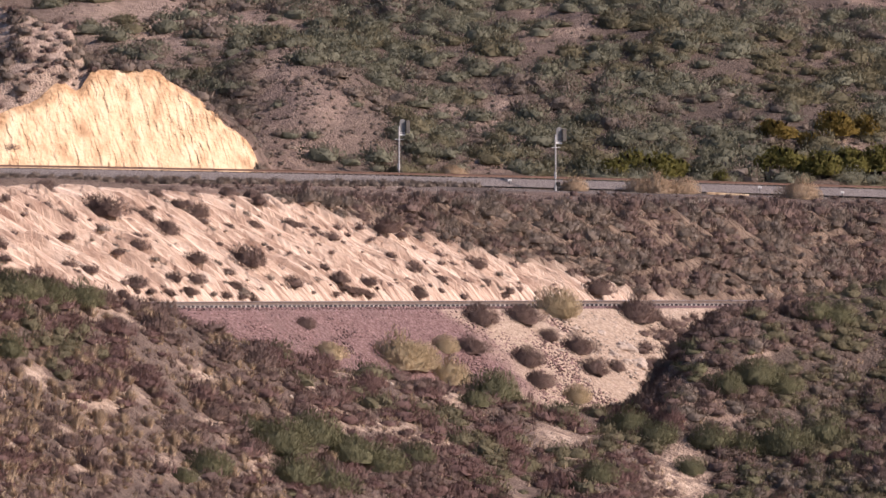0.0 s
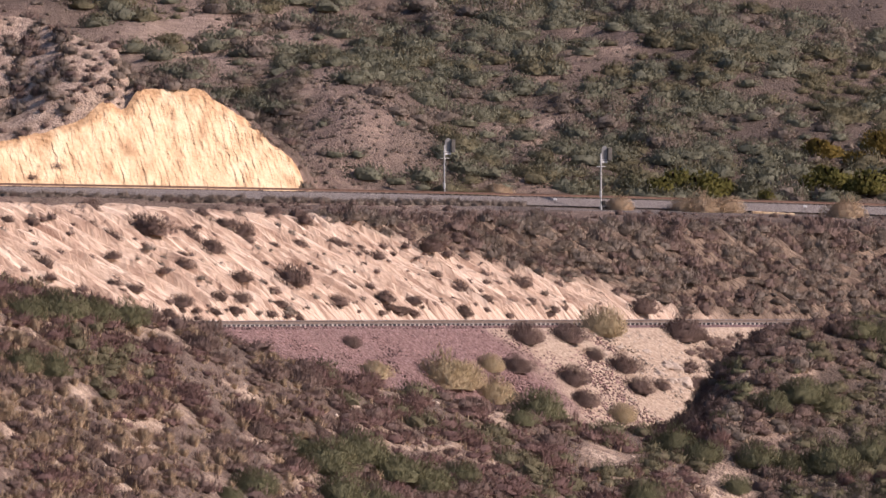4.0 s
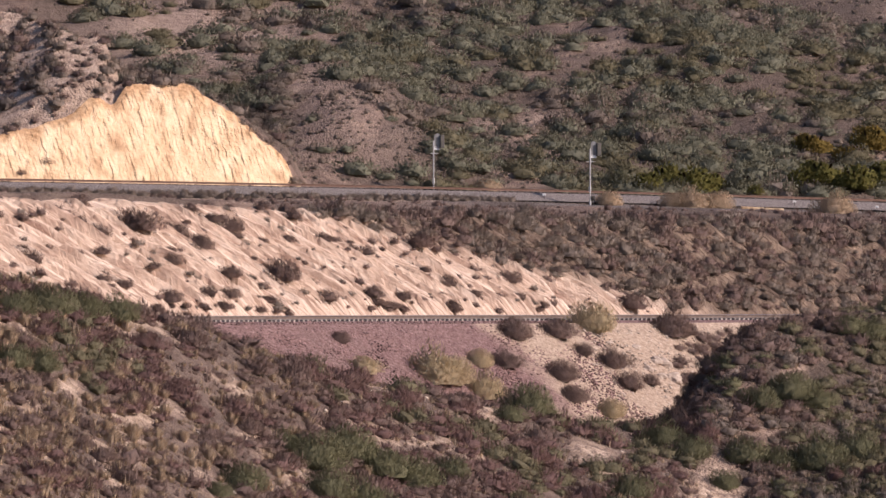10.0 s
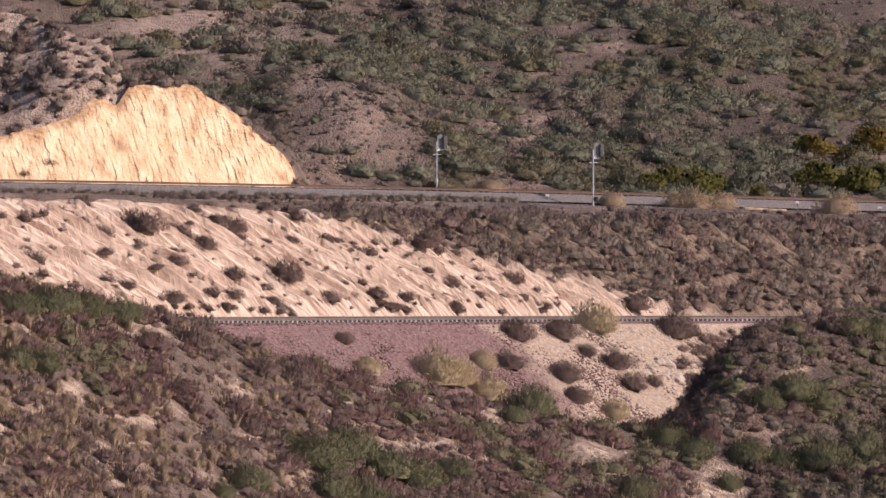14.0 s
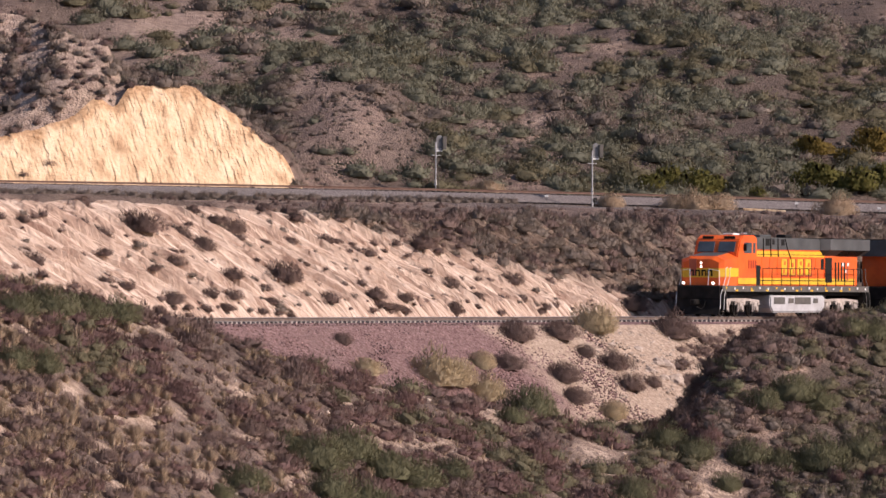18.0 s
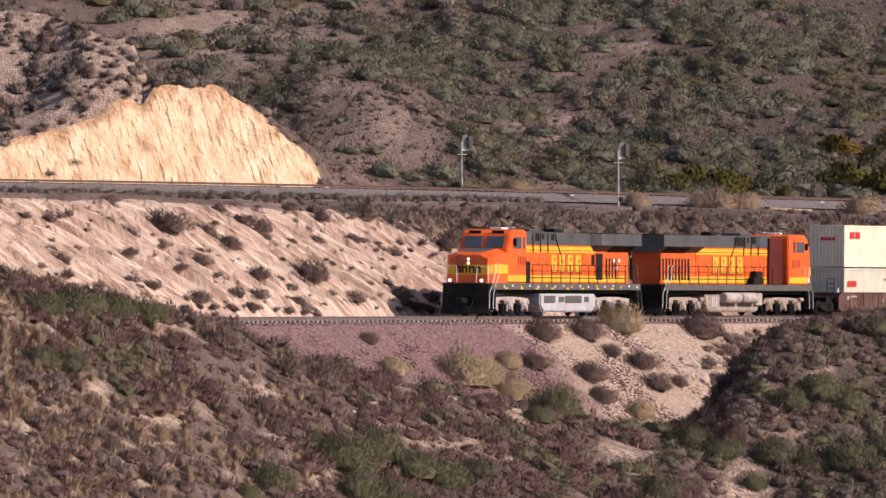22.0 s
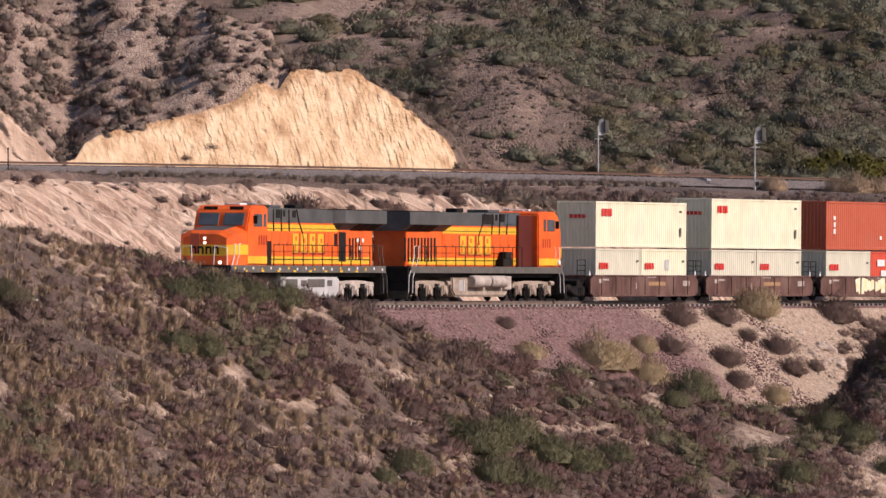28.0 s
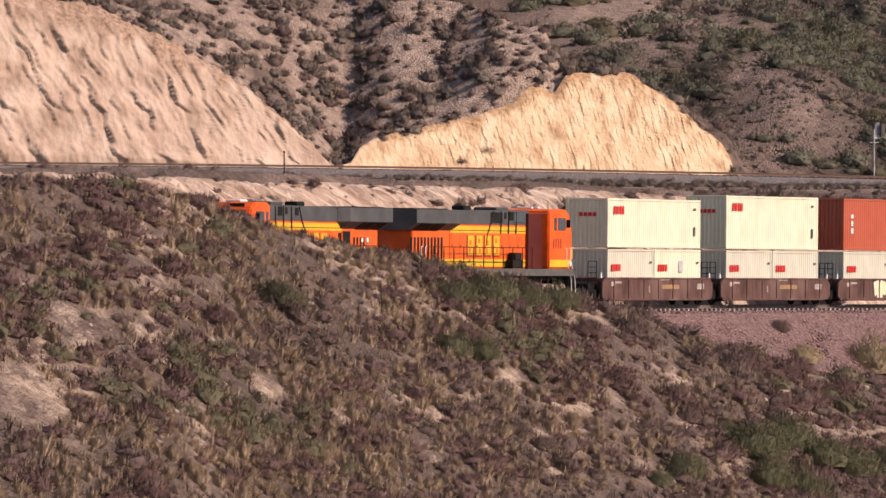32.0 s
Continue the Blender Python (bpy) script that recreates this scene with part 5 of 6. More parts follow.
    # cab and nose
    cab = prism([(rear, 1.89), (rear, 4.72), (rear + 0.25, 4.86), (7.3, 4.86), (7.75, 4.60), (8.1, 3.72), (8.1, 1.89)], -1.5, 1.5, 0.07)
    cab = part("cab", cab, M_ORANGE, loco, "orange crew cab")
    nose = bmesh.new()
    ring = [(-1.5, 1.89), (-1.5, 3.55), (-0.9, 3.80), (0.9, 3.80), (1.5, 3.55), (1.5, 1.89)]
    a = [nose.verts.new((8.05, y, z)) for y, z in ring]
    b = [nose.verts.new((tip - 0.27, y * 0.97, 1.89 + (z - 1.89) * 0.90)) for y, z in ring]
    c = [nose.verts.new((tip, y * 0.80, 1.89 + (z - 1.89) * 0.80)) for y, z in ring]
    for p, q in ((a, b), (b, c)):
        for k in range(6):
            nose.faces.new((p[k], p[(k + 1) % 6], q[(k + 1) % 6], q[k]))
    nose.faces.new(c)
    nose.faces.new(a[::-1])
    bmesh.ops.recalc_face_normals(nose, faces=nose.faces)
    nose = part("nose", nose, M_ORANGE, loco, "orange short nose")
    part("nose_band", prism([(tip + 0.005, 2.35), (tip + 0.005, 2.9), (tip + 0.025, 2.9), (tip + 0.025, 2.35)], -1.19, 1.19, 0.0), M_PAINT_YELLOW, nose, "yellow nose band")
    for y in (-0.62, -0.22, 0.22, 0.62):
        part("emblem", merge(box((0.012, 0.1, 0.36), (tip + 0.035, y - 0.12, 2.62)), box((0.012, 0.28, 0.1), (tip + 0.035, y, 2.76)), box((0.012, 0.1, 0.3), (tip + 0.035, y + 0.12, 2.58))),
             M_BLACK, nose, "black emblem blocks")
    for sy in (1, -1):
        band = merge(box((tip - 8.27, 0.02, 0.5), ((tip + 7.78) / 2, sy * 1.487, 2.66), 0.0, Matrix.Rotation(radians(-2.9 * sy), 4, "Z")),
                     box((0.42, 0.02, 0.5), (tip - 0.13, sy * 1.335, 2.64), 0.0, Matrix.Rotation(radians(-43 * sy), 4, "Z")))
        part("nose_band", band, M_PAINT_YELLOW, nose, "yellow nose band")
        part("stripe", box((2.9, 0.012, 0.36), (6.55, sy * 1.508, 2.16)), M_PAINT_YELLOW, cab, "yellow stripe")
        part("side_window", merge(box((1.0, 0.03, 0.62), (6.7, sy * 1.505, 4.12), 0.02), box((0.3, 0.03, 0.62), (5.85, sy * 1.505, 4.12), 0.02)), M_GLASS, cab, "dark cab window")
        part("number_bar", merge(*[box((0.13, 0.012, 0.48), (6.1 + 0.31 * k, sy * 1.508, 3.15)) for k in (-1.5, -0.5, 0.5, 1.5)]), M_NUMBER, cab, "plain dark bar of lettering")
        part("door_recess", box((0.55, 0.02, 1.2 if lead else 2.1), (4.72 if not lead else 5.3, sy * (0.97 if not lead else 1.507), 2.5 if lead else 3.0), 0.0), M_BLACK if lead else M_SHADED_RED,
             cab, "dark cab door")
        glass = box((0.05, 1.12, 0.66), (0, 0, 0), 0.02, Matrix.Rotation(radians(-22), 4, "Y"))
        bmesh.ops.translate(glass, vec=(7.96, sy * 0.70, 4.17), verts=glass.verts)
        part("windshield", glass, M_GLASS, cab, "bluish dark windshield")
        part("number_board", box((0.06, 0.75, 0.2), (7.66, sy * 0.72, 4.70), 0.01, None), M_BLACK, cab, "dark number board")
        part("ditch_light", drum(0.08, 0.1, (10.36, sy * 1.0, 2.02), "X", 12, 0.01), M_LAMP if lead else M_WHITE, loco, "lit ditch light" if lead else "unlit lamp")
        part("mirror", box((0.05, 0.2, 0.4), (7.3, sy * 1.62, 4.15), 0.01), M_BLACK, cab)
        part("grab_rail", rod([(10.1, sy * 1.3, 1.9), (10.12, sy * 1.3, 2.75), (10.22, sy * 0.65, 2.85), (10.22, sy * 0.6, 1.9)], 0.026), M_WHITE, loco, "pale nose handrail")
    part("headlight", merge(drum(0.075, 0.08, (tip - 0.02, 0, 3.2), "X", 12, 0.01), drum(0.075, 0.08, (tip - 0.02, 0, 2.98), "X", 12, 0.01)), M_LAMP if lead else M_WHITE, nose,
         "pair of lit headlights" if lead else "unlit headlights")
    part("anti_glare_panel", prism([(8.12, 3.815), (8.12, 3.835), (tip - 0.32, 3.62), (tip - 0.32, 3.60)], -0.85, 0.85, 0.0), M_HOODGREY, nose, "dark anti-glare panel")
    part("nose_door", box((0.04, 0.5, 1.0), (tip + 0.015, -0.55, 2.95), 0.01), M_BOXRED, nose, "darker nose door")
    part("roof_antenna", merge(box((0.9, 0.7, 0.12), (6.4, 0.2, 4.92), 0.03), box((0.3, 0.3, 0.1), (5.7, -0.5, 4.93), 0.02)), M_WHITE, cab, "white roof antenna")
    part("air_horn", merge(*[drum(0.06, 0.5, (5.6 + 0.1 * k, 0.5 + 0.15 * k, 4.96), "X", 8, 0.0) for k in range(3)]), M_STEEL, cab)
    for sy in (1, -1):
        handrail(loco, 4.6, -9.3, sy * 1.47, 1.25, M_BLACK, "thin black walkway handrail")
    # the trailing engine's cab stands further out, behind a doorway alcove
    if not lead:
        for ob in (cab, nose, *cab.children, *nose.children):
            ob.data.transform(Matrix.Translation((1.75, 0, 0)))
        # a plain box; the alcove's shade is painted on as very dark red
        part("door_alcove", box((2.0, 2.3, 2.75), (5.9, 0, 3.26), 0.03), M_SHADED_RED, loco, "red doorway alcove with its shade painted in")
        part("air_vent", box((1.5, 0.03, 0.5), (1.05, near * 0.99, 4.40), 0.01), M_BLACK, loco, "dark air vent")
        part("side_window", box((1.5, 0.03, 0.55), (4.1, near * 0.99, 4.42), 0.02), M_GLASS, loco, "dark window in the upper hood")
        part("tool_box", merge(box((1.25, 0.4, 0.42), (2.75, near * 1.24, 2.11), 0.03), box((0.85, 0.4, 0.36), (2.9, near * 1.24, 2.5), 0.03)), M_BLACK, loco, "stepped black box on the walkway")
        part("marker_lamp", drum(0.14, 0.12, (9.5, near * 1.53, 2.15), "Y", 12, 0.02), M_WHITE, loco, "white marker lamp")
    # full height above the deck
    for ob in loco.children_recursive:
        for v in ob.data.vertices:
            if v.co.z > 1.95:
                v.co.z = 1.95 + (v.co.z - 1.95) * 1.03
    return loco


def corrugated(length, height, waves, deep=0.036):
    """A pressed steel sheet in the x-z plane, outwards in +y."""
    bm = bmesh.new()
    pts = []
    p = length / waves
    for k in range(waves):
        x = -length / 2 + k * p
        pts += [(x, 0.0), (x + p * 0.26, 0.0), (x + p * 0.5, -deep), (x + p * 0.76, -deep)]
    pts.append((length / 2, 0.0))
    low = [bm.verts.new((x, y, 0)) for x, y in pts]
    high = [bm.verts.new((x, y, height)) for x, y in pts]
    for k in range(len(pts) - 1):
        bm.faces.new((low[k], low[k + 1], high[k + 1], high[k]))
    bmesh.ops.recalc_face_normals(bm, faces=bm.faces)
    return bm


def container(length, height, paint, label, marks):
    """A shipping container: corner posts, rails, pressed walls, roof and castings. Its base is at z 0."""
    box_ob = thing("shipping_container", label, "shipping container", "containers on the well cars")
    w = 2.44
    for sy in (1, -1):
        bm = corrugated(length - 0.3, height - 0.28, int(length / 0.28))
        turn = Matrix.Translation((0, sy * (w / 2 - 0.025), 0.16)) @ (Matrix.Identity(4) if sy > 0 else Matrix.Rotation(math.pi, 4, "Z"))
        bmesh.ops.transform(bm, matrix=turn, verts=bm.verts)
        part("side_panel", bm, paint, box_ob)
        part("top_rail", box((length - 0.3, 0.07, 0.11), (0, sy * (w / 2 - 0.04), height - 0.065), 0.012), paint, box_ob)
        part("bottom_rail", box((length - 0.3, 0.09, 0.17), (0, sy * (w / 2 - 0.05), 0.10), 0.012), paint, box_ob)
    for sx in (1, -1):
        bm = corrugated(w - 0.3, height - 0.28, 9, 0.045)
        bmesh.ops.transform(bm, matrix=Matrix.Translation((sx * (length / 2 - 0.03), 0, 0.16)) @ Matrix.Rotation(-sx * math.pi / 2, 4, "Z"), verts=bm.verts)
        end = part("end_panel", bm, paint, box_ob)
        for z in (0.09, height - 0.07):
            part("end_rail", box((0.1, w - 0.3, 0.14), (sx * (length / 2 - 0.06), 0, z), 0.012), paint, box_ob)
        for sy in (1, -1):
            part("corner_post", box((0.16, 0.16, height - 0.2), (sx * (length / 2 - 0.08), sy * (w / 2 - 0.08), height / 2), 0.015), paint, box_ob)
            for z in (0.06, height - 0.06):
                part("corner_casting", box((0.18, 0.17, 0.12), (sx * (length / 2 - 0.085), sy * (w / 2 - 0.08), z), 0.012), paint, box_ob)
        if sx < 0:
            for y in (-0.75, -0.3, 0.3, 0.75):
                part("lock_rod", rod([(-length / 2 - 0.03, y, 0.15), (-length / 2 - 0.03, y, height - 0.15)], 0.02), M_STEEL, end)
    part("roof", box((length - 0.2, w - 0.1, 0.05), (0, 0, height - 0.04), 0.01), paint, box_ob)
    part("floor", box((length - 0.2, w - 0.2, 0.1), (0, 0, 0.12), 0.01), M_BLACK, box_ob)
    for x, z, lw, lh, m in marks:
        if lw > lh and m is M_LOGORED:
            u = lw / 4
            bits = [box((u * 0.66, 0.02, lh), (x - lw / 2 + u * (k + 0.5), w / 2 + 0.006, z), 0.0) for k in range(4)]
            part("marking", merge(*bits), m, box_ob, "red company marking as plain blocks")
        else:
            part("marking", box((lw, 0.014, lh), (x, w / 2 + 0.006, z)), m, box_ob, "plain painted marking")
    if paint is not M_BOXRED:
        part("marking", merge(*[box((0.014, 0.2, 0.2), (length / 2 + 0.004, 0.45 - 0.26 * k, height - 0.85 if height > 2.7 or length > 10 else 1.0)) for k in range(4)]), M_LOGORED, box_ob,
             "red company marking as plain blocks")
    return box_ob


def well_truck(car, x):
    """Two-axle truck under the joint of two wells."""
    for k in (-0.89, 0.89):
        wheelset(car, x + k, 0.46)
    for sy in (1, -1):
        part("side_frame", prism([(x - 1.25, 0.55), (x - 0.95, 0.72), (x - 0.35, 0.86), (x + 0.35, 0.86), (x + 0.95, 0.72), (x + 1.25, 0.55), (x + 0.9, 0.38), (x + 0.35, 0.28), (x - 0.35, 0.28), (x - 0.9, 0.38)],
                                 sy * 1.02 - 0.08, sy * 1.02 + 0.08, 0.03), M_BLACK, car, "black truck side frame")
        part("spring", merge(*[drum(0.07, 0.36, (x + d, sy * 1.1, 0.55), "Z", 8, 0.0) for d in (-0.2, 0, 0.2)]), M_BLACK, car)


def well_car(label, spray):
    car = thing("well_car", label, "railway car", "well cars of the freight train")
    for sy in (1, -1):
        side = part("well_side", prism([(-6.9, 1.42), (6.9, 1.42), (7.25, 1.15), (7.25, 0.46), (6.95, 0.30), (6.3, 0.26), (-6.3, 0.26), (-6.95, 0.30), (-7.25, 0.46), (-7.25, 1.15)],
                                      sy * 1.40 - 0.05, sy * 1.40 + 0.05, 0.015), M_WELL, car, "faded brown well side with rust and chalked marks")
        part("top_chord", box((13.9, 0.16, 0.09), (0, sy * 1.41, 1.42), 0.012), M_WELL, side)
        part("bottom_chord", box((12.6, 0.18, 0.10), (0, sy * 1.41, 0.30), 0.012), M_WELL, side)
        for x in (-5.8, -3.9, -1.9, 0.0, 1.9, 3.9, 5.8):
            part("side_post", box((0.10, 0.06, 1.0), (x, sy * 1.47, 0.86), 0.01), M_WELL, side)
        for x, w, h, z in ((5.9, 0.5, 0.22, 1.12), (5.3, 0.9, 0.1, 1.2), (-0.9, 1.1, 0.08, 1.36), (-1.6, 2.3, 0.22, 0.98), (-5.6, 0.9, 0.3, 1.0), (1.2, 0.12, 0.34, 0.86)):
            part("stencil", box((w, 0.014, h), (x, sy * 1.456, z)), M_TRUCK if w != 2.3 else M_FADED, side, "faded stencil as a plain bar")
        part("step_iron", rod([(6.95, sy * 1.5, 0.3), (6.95, sy * 1.52, 0.0), (6.5, sy * 1.52, 0.0), (6.5, sy * 1.5, 0.3)], 0.02), M_TRUCK, side)
        part("corner_guard", prism([(7.02, 1.45), (7.09, 1.72), (7.15, 1.72), (7.2, 1.45)], sy * 1.3 - 0.03, sy * 1.3 + 0.03, 0.0), M_WHITE, car, "white guide post tip")
        part("corner_guard", prism([(-7.02, 1.45), (-7.09, 1.72), (-7.15, 1.72), (-7.2, 1.45)], sy * 1.3 - 0.03, sy * 1.3 + 0.03, 0.0), M_WHITE, car, "white guide post tip")
    part("floor", box((12.6, 2.7, 0.08), (0, 0, 0.27), 0.01), M_BLACK, car)
    for d in (1, -1):
        part("bulkhead", box((0.12, 2.76, 1.1), (d * 6.75, 0, 0.88), 0.03), M_WELL, car)
        part("end_platform", prism([(d * 6.8, 1.25), (d * 7.9, 1.12), (d * 7.9, 0.85), (d * 6.8, 0.7)], -0.9, 0.9, 0.03), M_BLACK, car, "black end platform")
        part("draft_sill", box((2.3, 1.5, 0.62), (d * 7.6, 0, 0.52), 0.04), M_BLACK, car, "black draft sill")
        part("brake_ladder", merge(*[rod([(d * 7.45, 1.2, 1.0), (d * 7.45, 1.2, 2.3)], 0.025), rod([(d * 7.45, 0.7, 1.0), (d * 7.45, 0.7, 2.3)], 0.025),
                                     *[rod([(d * 7.45, 1.2, 1.1 + 0.3 * k), (d * 7.45, 0.7, 1.1 + 0.3 * k)], 0.018) for k in range(5)]]), M_BLACK, car, "black end ladder")
    if spray:
        r = random.Random(5)
        blobs = [box((0.5 + 0.3 * r.random(), 0.016, 0.45 + 0.45 * r.random()), (2.2 - 0.42 * k, 1.455 + 0.002 * (k % 3), 0.9 + 0.15 * (r.random() - 0.5)), 0.0,
                     Matrix.Rotation(0.5 * (r.random() - 0.5), 4, "Y")) for k in range(9)]
        part("graffiti", merge(*blobs), M_GRAFFITI, car, "pale yellow spray-painted shapes")
    well_truck(car, 7.85)
    return car


for x, y, r in [(18.0, 711.2, 1.6), (21.8, 714.0, 2.4), (33.5, 722.0, 2.3), (35.4, 719.0, 1.5), (27.5, 715.0, 1.0), (32.8, 741.0, 1.6)]:
    small_tree(x, y, r, M_OLIVE, "low bright olive-green tree behind the upper track")
for x, y, r in [(26.1, 717.2, 1.9), (29.9, 719.2, 1.5), (38.1, 728.0, 2.4)]:
    small_tree(x, y, r, M_GREY, "low brownish scrub tree behind the upper track")


def signal_mast(x, y, tall, side):
    """A railway colour-light signal: mast, backing plate with hoods, arms, ladder and base box."""
    z = float(ground(np.array(x), np.array(y)))
    ob = thing("railway_signal", "slim grey railway signal mast with a backing plate", "signal", "signals by the upper track")
    ob.matrix_basis = pose(x, y, z, 0, 0, 194)
    part("mast", merge(drum(0.06, tall + 0.2, (0, 0, tall / 2 - 0.1), "Z", 12, 0.0), drum(0.1, 0.5, (0, 0, 0.2), "Z", 12, 0.01)), M_TANK, ob, "pale grey tubular mast")
    plate = bmesh.new()
    bmesh.ops.create_cone(plate, cap_ends=True, segments=20, radius1=0.27, radius2=0.27, depth=0.04)
    bmesh.ops.transform(plate, matrix=Matrix.Rotation(math.pi / 2, 4, "X"), verts=plate.verts)
    for v in plate.verts:
        v.co.z += 0.40 if v.co.z > 0.01 else -0.40 if v.co.z < -0.01 else 0
    bmesh.ops.translate(plate, vec=(side * 0.32, -0.02, tall - 0.05), verts=plate.verts)
    head = part("backing_plate", plate, M_SIGNAL, ob, "tall rounded grey backing plate")
    for k in range(3):
        part("lamp_hood", drum(0.12, 0.34, (side * 0.32 + 0.0, -0.2, tall + 0.26 - 0.31 * k), "Y", 12, 0.0), M_BLACK, head, "black lamp hood")
    part("equipment_box", box((0.34, 0.3, 1.1), (side * 0.72, 0.1, tall - 0.05), 0.03), M_SILL, head, "grey equipment box")
    part("bracket", box((0.6, 0.08, 0.14), (side * 0.25, 0, tall - 0.72), 0.02), M_WHITE, ob, "white bracket")
    part("arm", rod([(-0.5, 0, tall - 0.55), (0.1, 0, tall - 0.55)], 0.025), M_WHITE, ob)
    part("arm", rod([(-0.42, 0, tall - 1.1), (0.35, 0, tall - 1.1)], 0.025), M_WHITE, ob)
    part("mast_plate", box((0.2, 0.05, 0.5), (0, -0.09, 1.35), 0.01), M_WHITE, ob, "white plate")
    part("cable_box", box((0.3, 0.25, 0.4), (-0.22, 0, 0.55), 0.02), M_BLACK, ob, "small dark cable box")
    ladder = part("ladder", merge(rod([(-0.16, 0.5, 0), (-0.12, 0.15, tall - 1.2)], 0.016), rod([(0.16, 0.5, 0), (0.12, 0.15, tall - 1.2)], 0.016)), M_SILL, ob, "thin grey ladder")
    n = int((tall - 1.2) / 0.3)
    for k in range(1, n):
        f = k / n
        part("rung", rod([(-0.16 + 0.04 * f, 0.5 - 0.35 * f, f * (tall - 1.2)), (0.16 - 0.04 * f, 0.5 - 0.35 * f, f * (tall - 1.2))], 0.012, 4), M_SILL, ladder)
    return ob


signal_mast(-0.65, 697.5, 4.75, -1)
signal_mast(12.55, 689.5, 4.75, -1)


def marker_post(x, y, tall):
    z = float(ground(np.array(x), np.array(y)))
    ob = thing("marker_post", "thin dark lineside marker post", "post")
    ob.matrix_basis = pose(x, y, z)
    part("post", box((0.09, 0.09, tall + 0.3), (0, 0, tall / 2 - 0.15), 0.01), M_BLACK, ob)
    part("cap", box((0.16, 0.12, 0.16), (0, 0, tall), 0.02), M_BLACK, ob)


marker_post(-48.6, 664.5, 2.2)


def trackside_sheet(x, y, w, d):
    """A pale sheet of stone or concrete lying in the gravel."""
    z = float(ground(np.array(x), np.array(y)))
    ob = thing("concrete_slab", "pale flat slab lying in the gravel by the upper track", "slab")
    ob.matrix_basis = pose(x, y, z)
    part("slab", box((w, d, 0.2), (0, 0, 0.06), 0.03, Matrix.Rotation(radians(3), 4, "Y")), M_CUT, ob)


trackside_sheet(27.2, 693.0, 3.6, 1.2)
for x, y in ((8.7, 690.5), (30.2, 699.5), (37.4, 702.0)):
    z = float(ground(np.array(x), np.array(y)))
    ob = thing("white_marker", "small white lineside marker by the upper track", "marker", "small white markers")
    ob.matrix_basis = pose(x, y, z)
    part("stake", box((0.06, 0.06, 0.5), (0, 0, 0.2), 0.01), M_SILL, ob)
    part("tag", box((0.3, 0.05, 0.18), (0, 0, 0.5), 0.01), M_WHITE, ob)


def stones(name, label, xs, ys, zs, rs, material, seed):
    """Loose broken stones as one object."""
    r = np.random.default_rng(seed)
    base = np.array([[1, 0, 0], [-1, 0, 0], [0, 1, 0], [0, -1, 0], [0, 0, 1], [0, 0, -1.0]])
    faces = np.array([[0, 2, 4], [2, 1, 4], [1, 3, 4], [3, 0, 4], [2, 0, 5], [1, 2, 5], [3, 1, 5], [0, 3, 5]])
    n = len(xs)
    v = base[None] * (0.55 + 0.8 * r.random((n, 6, 1))) + 0.3 * r.normal(0, 1, (n, 6, 3))
    v = v * rs[:, None, None] * np.array([1, 1, 0.75]) + np.stack([xs, ys, zs], -1)[:, None, :]
    me = bpy.data.meshes.new(name)
    me.vertices.add(n * 6)
    me.vertices.foreach_set("co", np.ascontiguousarray(v, np.float32).ravel())
    f = (faces[None] + (np.arange(n) * 6)[:, None, None]).reshape(-1, 3)
    me.loops.add(f.size)
    me.loops.foreach_set("vertex_index", f.ravel().astype(np.int32))
    me.polygons.add(len(f))
    me.polygons.foreach_set("loop_start", np.arange(len(f), dtype=np.int32) * 3)
    me.update(calc_edges=True)
    me.materials.append(material)
    return tagged(new(name, me), label, "stones", kind="stuff")


r = np.random.default_rng(21)
s, n = -50 + 70 * r.random(20000), 1.8 + 9.0 * r.random(20000) ** 0.9
x, y, z = on_track(s, -n)
z = np.where(n < 3.1, z - 0.10 - (n - 1.75) * 0.22, z - 0.27 - (n - 2.95) / 1.5)
keep = s - 9 + 0.9 * (n - 5) < 4
stones("ballast_stones", "loose reddish crushed ballast stones on the shoulder", x[keep], y[keep], z[keep], 0.05 + 0.05 * r.random(keep.sum()), M_STONE, 5)
s, n = 2 + 45 * r.random(5000), 3.2 + 9 * r.random(5000)
x, y, z = on_track(s, -n)
keep = s - 9 + 0.9 * (n - 5) > 0
stones("embankment_stones", "pale broken stones on the embankment", x[keep], y[keep], (z - 0.26 - (n - 2.95) / 1.5)[keep], 0.05 + 0.11 * r.random(keep.sum()) ** 3, M_PALESTONE, 6)
x, y, az = candidates(r, 2500, -900, 1700, 285, 460)
s, n = to_track(x, y)
keep = n < -9
x, y = x[keep], y[keep]
stones("field_stones", "small pale stones scattered over the near slope", x, y, ground(x, y), 0.04 + 0.10 * r.random(len(x)) ** 3, M_PALESTONE, 7)

ties(low_track, [(x, y, z + 0.02, t) for x, y, z, t in low_path(-58, 112, 0.61)], M_TIE)
ties(up_track, [(x, y, z - 0.04, t) for x, y, z, t in up_path(-80, 46, 0.56)], M_TIE_DARK)


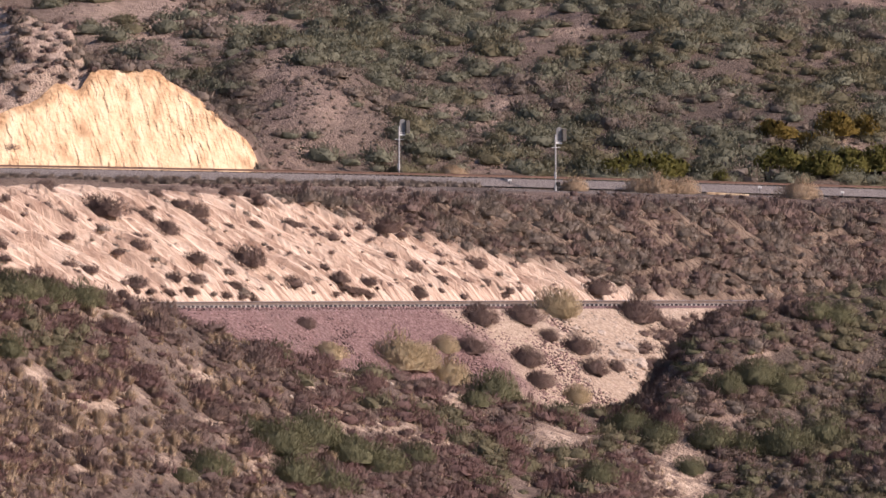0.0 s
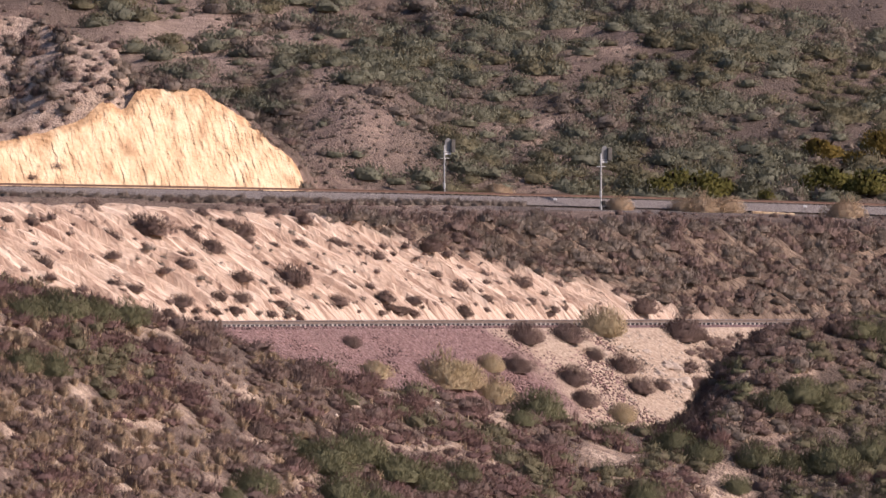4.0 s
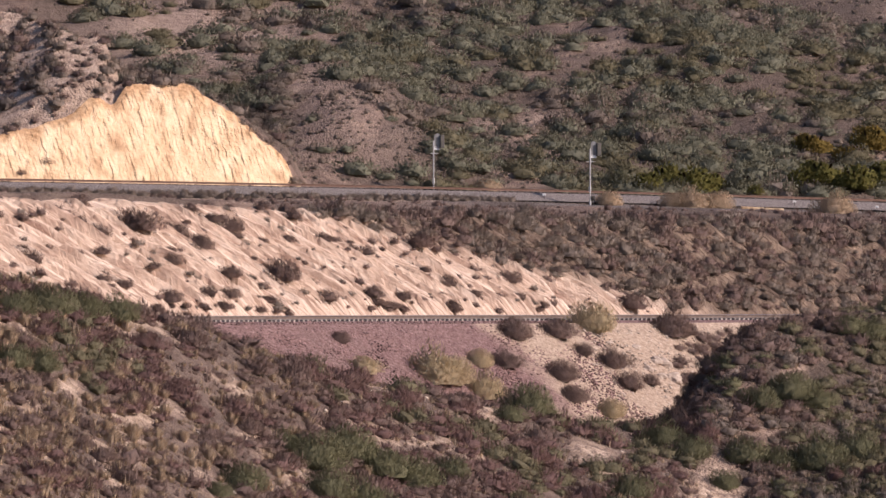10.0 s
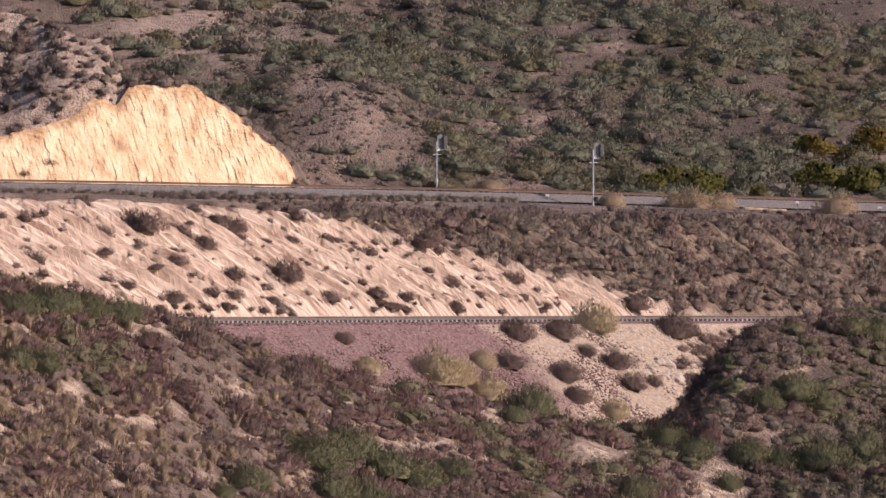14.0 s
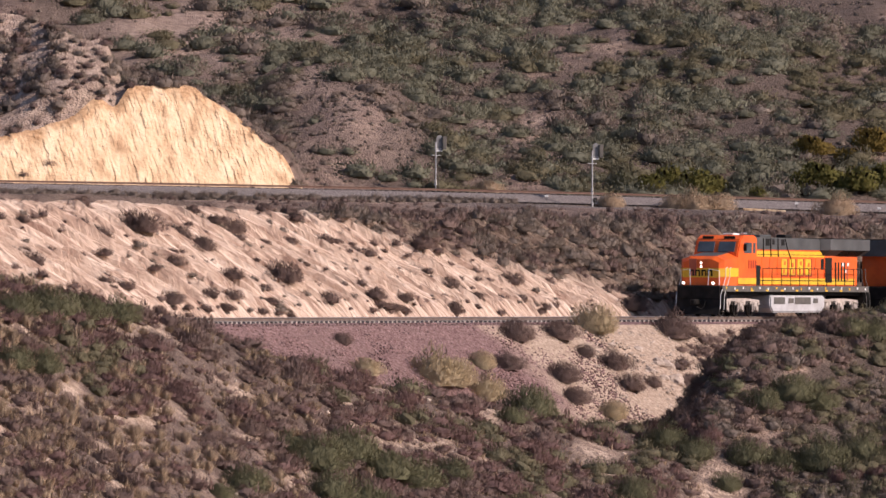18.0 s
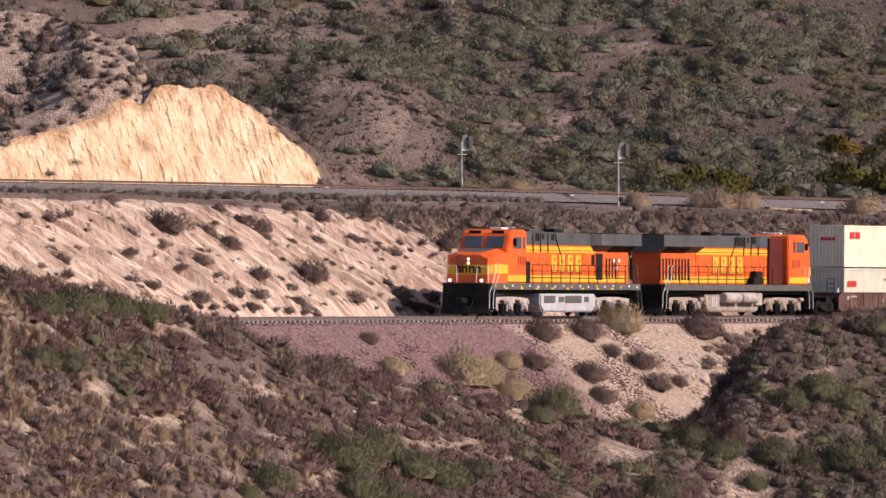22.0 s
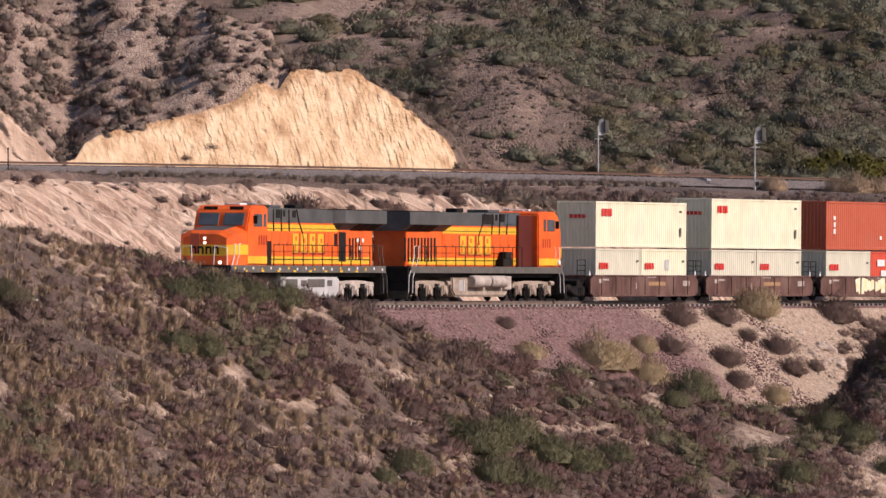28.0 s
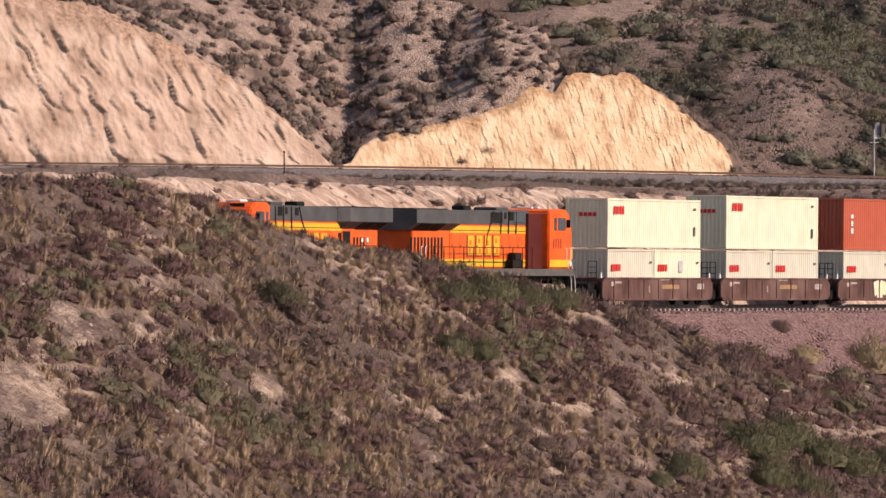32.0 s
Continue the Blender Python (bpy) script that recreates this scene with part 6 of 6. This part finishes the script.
def boulder(x, y, r, seed, squash=0.8):
    """One weathered rock, partly sunk in the soil."""
    rr = random.Random(seed)
    bm = bmesh.new()
    bmesh.ops.create_icosphere(bm, subdivisions=3, radius=r)
    off = Vector((rr.random() * 50, rr.random() * 50, rr.random() * 50))
    for v in bm.verts:
        d = noise.noise(v.co / r * 1.1 + off) * 0.45 + noise.noise(v.co / r * 3 + off) * 0.16
        v.co *= 1 + d
        v.co.z *= squash
    z = float(foot(x, y))
    me = bpy.data.meshes.new("boulder")
    bm.to_mesh(me)
    bm.free()
    me.materials.append(M_PALESTONE)
    ob = tagged(new("boulder", me), "pale weathered boulder at the mouth of the gully", "rock", "boulders by the gully")
    ob.matrix_basis = pose(x, y, z + r * 0.1, 0, 0, seed * 37)


for k, (x, y, r) in enumerate([(13.0, 475.4, 0.75), (12.4, 475.0, 0.6), (13.4, 473.4, 0.8), (12.7, 472.6, 0.5), (11.9, 472.4, 0.5), (11.3, 475.4, 0.45), (9.7, 473.0, 0.4)]):
    boulder(x, y, r * 0.7, k + 3)

for x, y, r in [(15.8, 711.8, 1.5), (19.6, 716.0, 1.9), (23.8, 717.2, 1.6), (31.7, 721.5, 1.9), (36.5, 718.8, 2.1), (39.4, 725.5, 2.4), (42.0, 727.0, 2.4)]:
    small_tree(x, y, r, M_OLIVE if r > 1.5 else M_OAK, "low green scrub tree behind the upper track")
for x, y, r in [(33.5, 738.2, 2.0), (36.6, 739.0, 1.5), (39.2, 745.0, 2.3), (42.1, 747.0, 1.9)]:
    small_tree(x, y, r, M_RUST, "low tree with rust-tinged yellow-green leaves")


# ---- the train is put together; s0 is where the first container's front stands at 28 s ----
LOCO_1, LOCO_2 = locomotive(True), locomotive(False)
UNIT = 15.65
well_1 = well_car("faded brown railway well car carrying pale containers", False)
well_2 = well_car("faded brown railway well car carrying pale containers", False)
well_3 = well_car("faded brown well car with pale graffiti, carrying red containers", True)
W40, W20 = 12.19, 6.06
logo_40 = lambda h: [(4.65, h - 0.62, 1.4, 0.42, M_LOGORED), (-5.3, 0.9, 0.2, 0.5, M_SILL), (-5.3, h - 0.5, 0.3, 0.12, M_SILL)]
logo_20 = [(1.95, 1.62, 1.25, 0.36, M_LOGORED), (-2.6, 1.9, 0.25, 0.12, M_SILL)]
CARGO = [
    (container(W40, 2.59, M_BOX, "pale cream forty-foot container with red marking, stacked on top", logo_40(2.59)), W40 / 2, 3.02),
    (container(W20, 2.59, M_BOX2, "light grey twenty-foot container with red marking in the well", logo_20), W20 / 2 - 0.02, 0.36),
    (container(W20, 2.59, M_BOX, "pale twenty-foot container with a pale blue repair patch", logo_20 + [(-0.4, 1.7, 0.5, 0.6, M_TANK)]), W20 * 1.5 + 0.08, 0.36),
    (container(W40, 2.90, M_BOX, "tall cream forty-foot container with red marking, stacked on top", logo_40(2.9)), UNIT + W40 / 2, 3.02),
    (container(W20, 2.59, M_BOX2, "light grey twenty-foot container with red marking in the well", logo_20), UNIT + W20 / 2 - 0.02, 0.36),
    (container(W20, 2.59, M_BOX2, "light grey twenty-foot container with red marking in the well", logo_20), UNIT + W20 * 1.5 + 0.08, 0.36),
    (container(W40, 2.90, M_BOXRED, "brick red forty-foot container with white vertical markings", [(5.0, 1.9, 0.3, 0.22, M_WHITE), (5.0, 1.5, 0.24, 0.3, M_WHITE), (5.0, 1.1, 0.3, 0.3, M_WHITE),
                                                                                              (-1.3, 0.75, 0.3, 0.2, M_WHITE)]), 2 * UNIT + W40 / 2, 3.02),
    (container(W20, 2.59, M_BOX2, "light grey twenty-foot container with red marking in the well", logo_20), 2 * UNIT + W20 / 2 - 0.02, 0.36),
    (container(W20, 2.59, M_BOXORANGE, "scarlet twenty-foot container with white marking", [(1.7, 1.9, 1.0, 0.4, M_WHITE), (1.2, 1.2, 1.0, 0.5, M_WHITE)]), 2 * UNIT + W20 * 1.5 + 0.08, 0.36),
]
# things, how far each one's middle is behind the front of the first container, base height, half length
TRAIN = [(LOCO_1, -38.7, 0.0, 7.0), (LOCO_2, -15.1, 0.0, 7.0)]
TRAIN += [(car, 6.1 + UNIT * k, 0.0, 7.5) for k, car in enumerate((well_1, well_2, well_3))]
TRAIN += [(ob, mid, z, 6.0) for ob, mid, z in CARGO]


def car_pose(s, dz, half, flip=False):
    """On the rails at s, facing down the line of travel."""
    a, b = on_track(s - half, 0, 0.20), on_track(s + half, 0, 0.20)
    ahead = (Vector([float(v) for v in a]) - Vector([float(v) for v in b])).normalized()
    if flip:
        ahead = -ahead
    side = Vector((0, 0, 1)).cross(ahead).normalized()
    up = ahead.cross(side)
    m = Matrix((ahead, side, up)).transposed().to_4x4()
    m.translation = (Vector([float(v) for v in a]) + Vector([float(v) for v in b])) / 2 + up * dz
    return m


SPEED, START = 8.77, 242.6


def train_at(t):
    """Where the front of the first container is at t seconds, along the track."""
    return START - SPEED * t


def motions():
    seconds = [0.5 * k for k in range(65)]
    for ob, mid, dz, half in TRAIN:
        walk(ob, [(t, car_pose(train_at(t) + mid, dz, half, ob is LOCO_2)) for t in seconds])
    # wheels roll: less than a quarter turn from row to row
    for ob, x, r in WHEELS:
        way = -1 if ob.parent is LOCO_2 else 1
        rate = SPEED / r
        n = int(32.0 * rate / 1.4) + 1
        walk(ob, [(32.0 * k / n, Matrix.Translation((x, 0, r)) @ Matrix.Rotation(way * rate * 32.0 * k / n, 4, "Y")) for k in range(n + 1)])


motions()
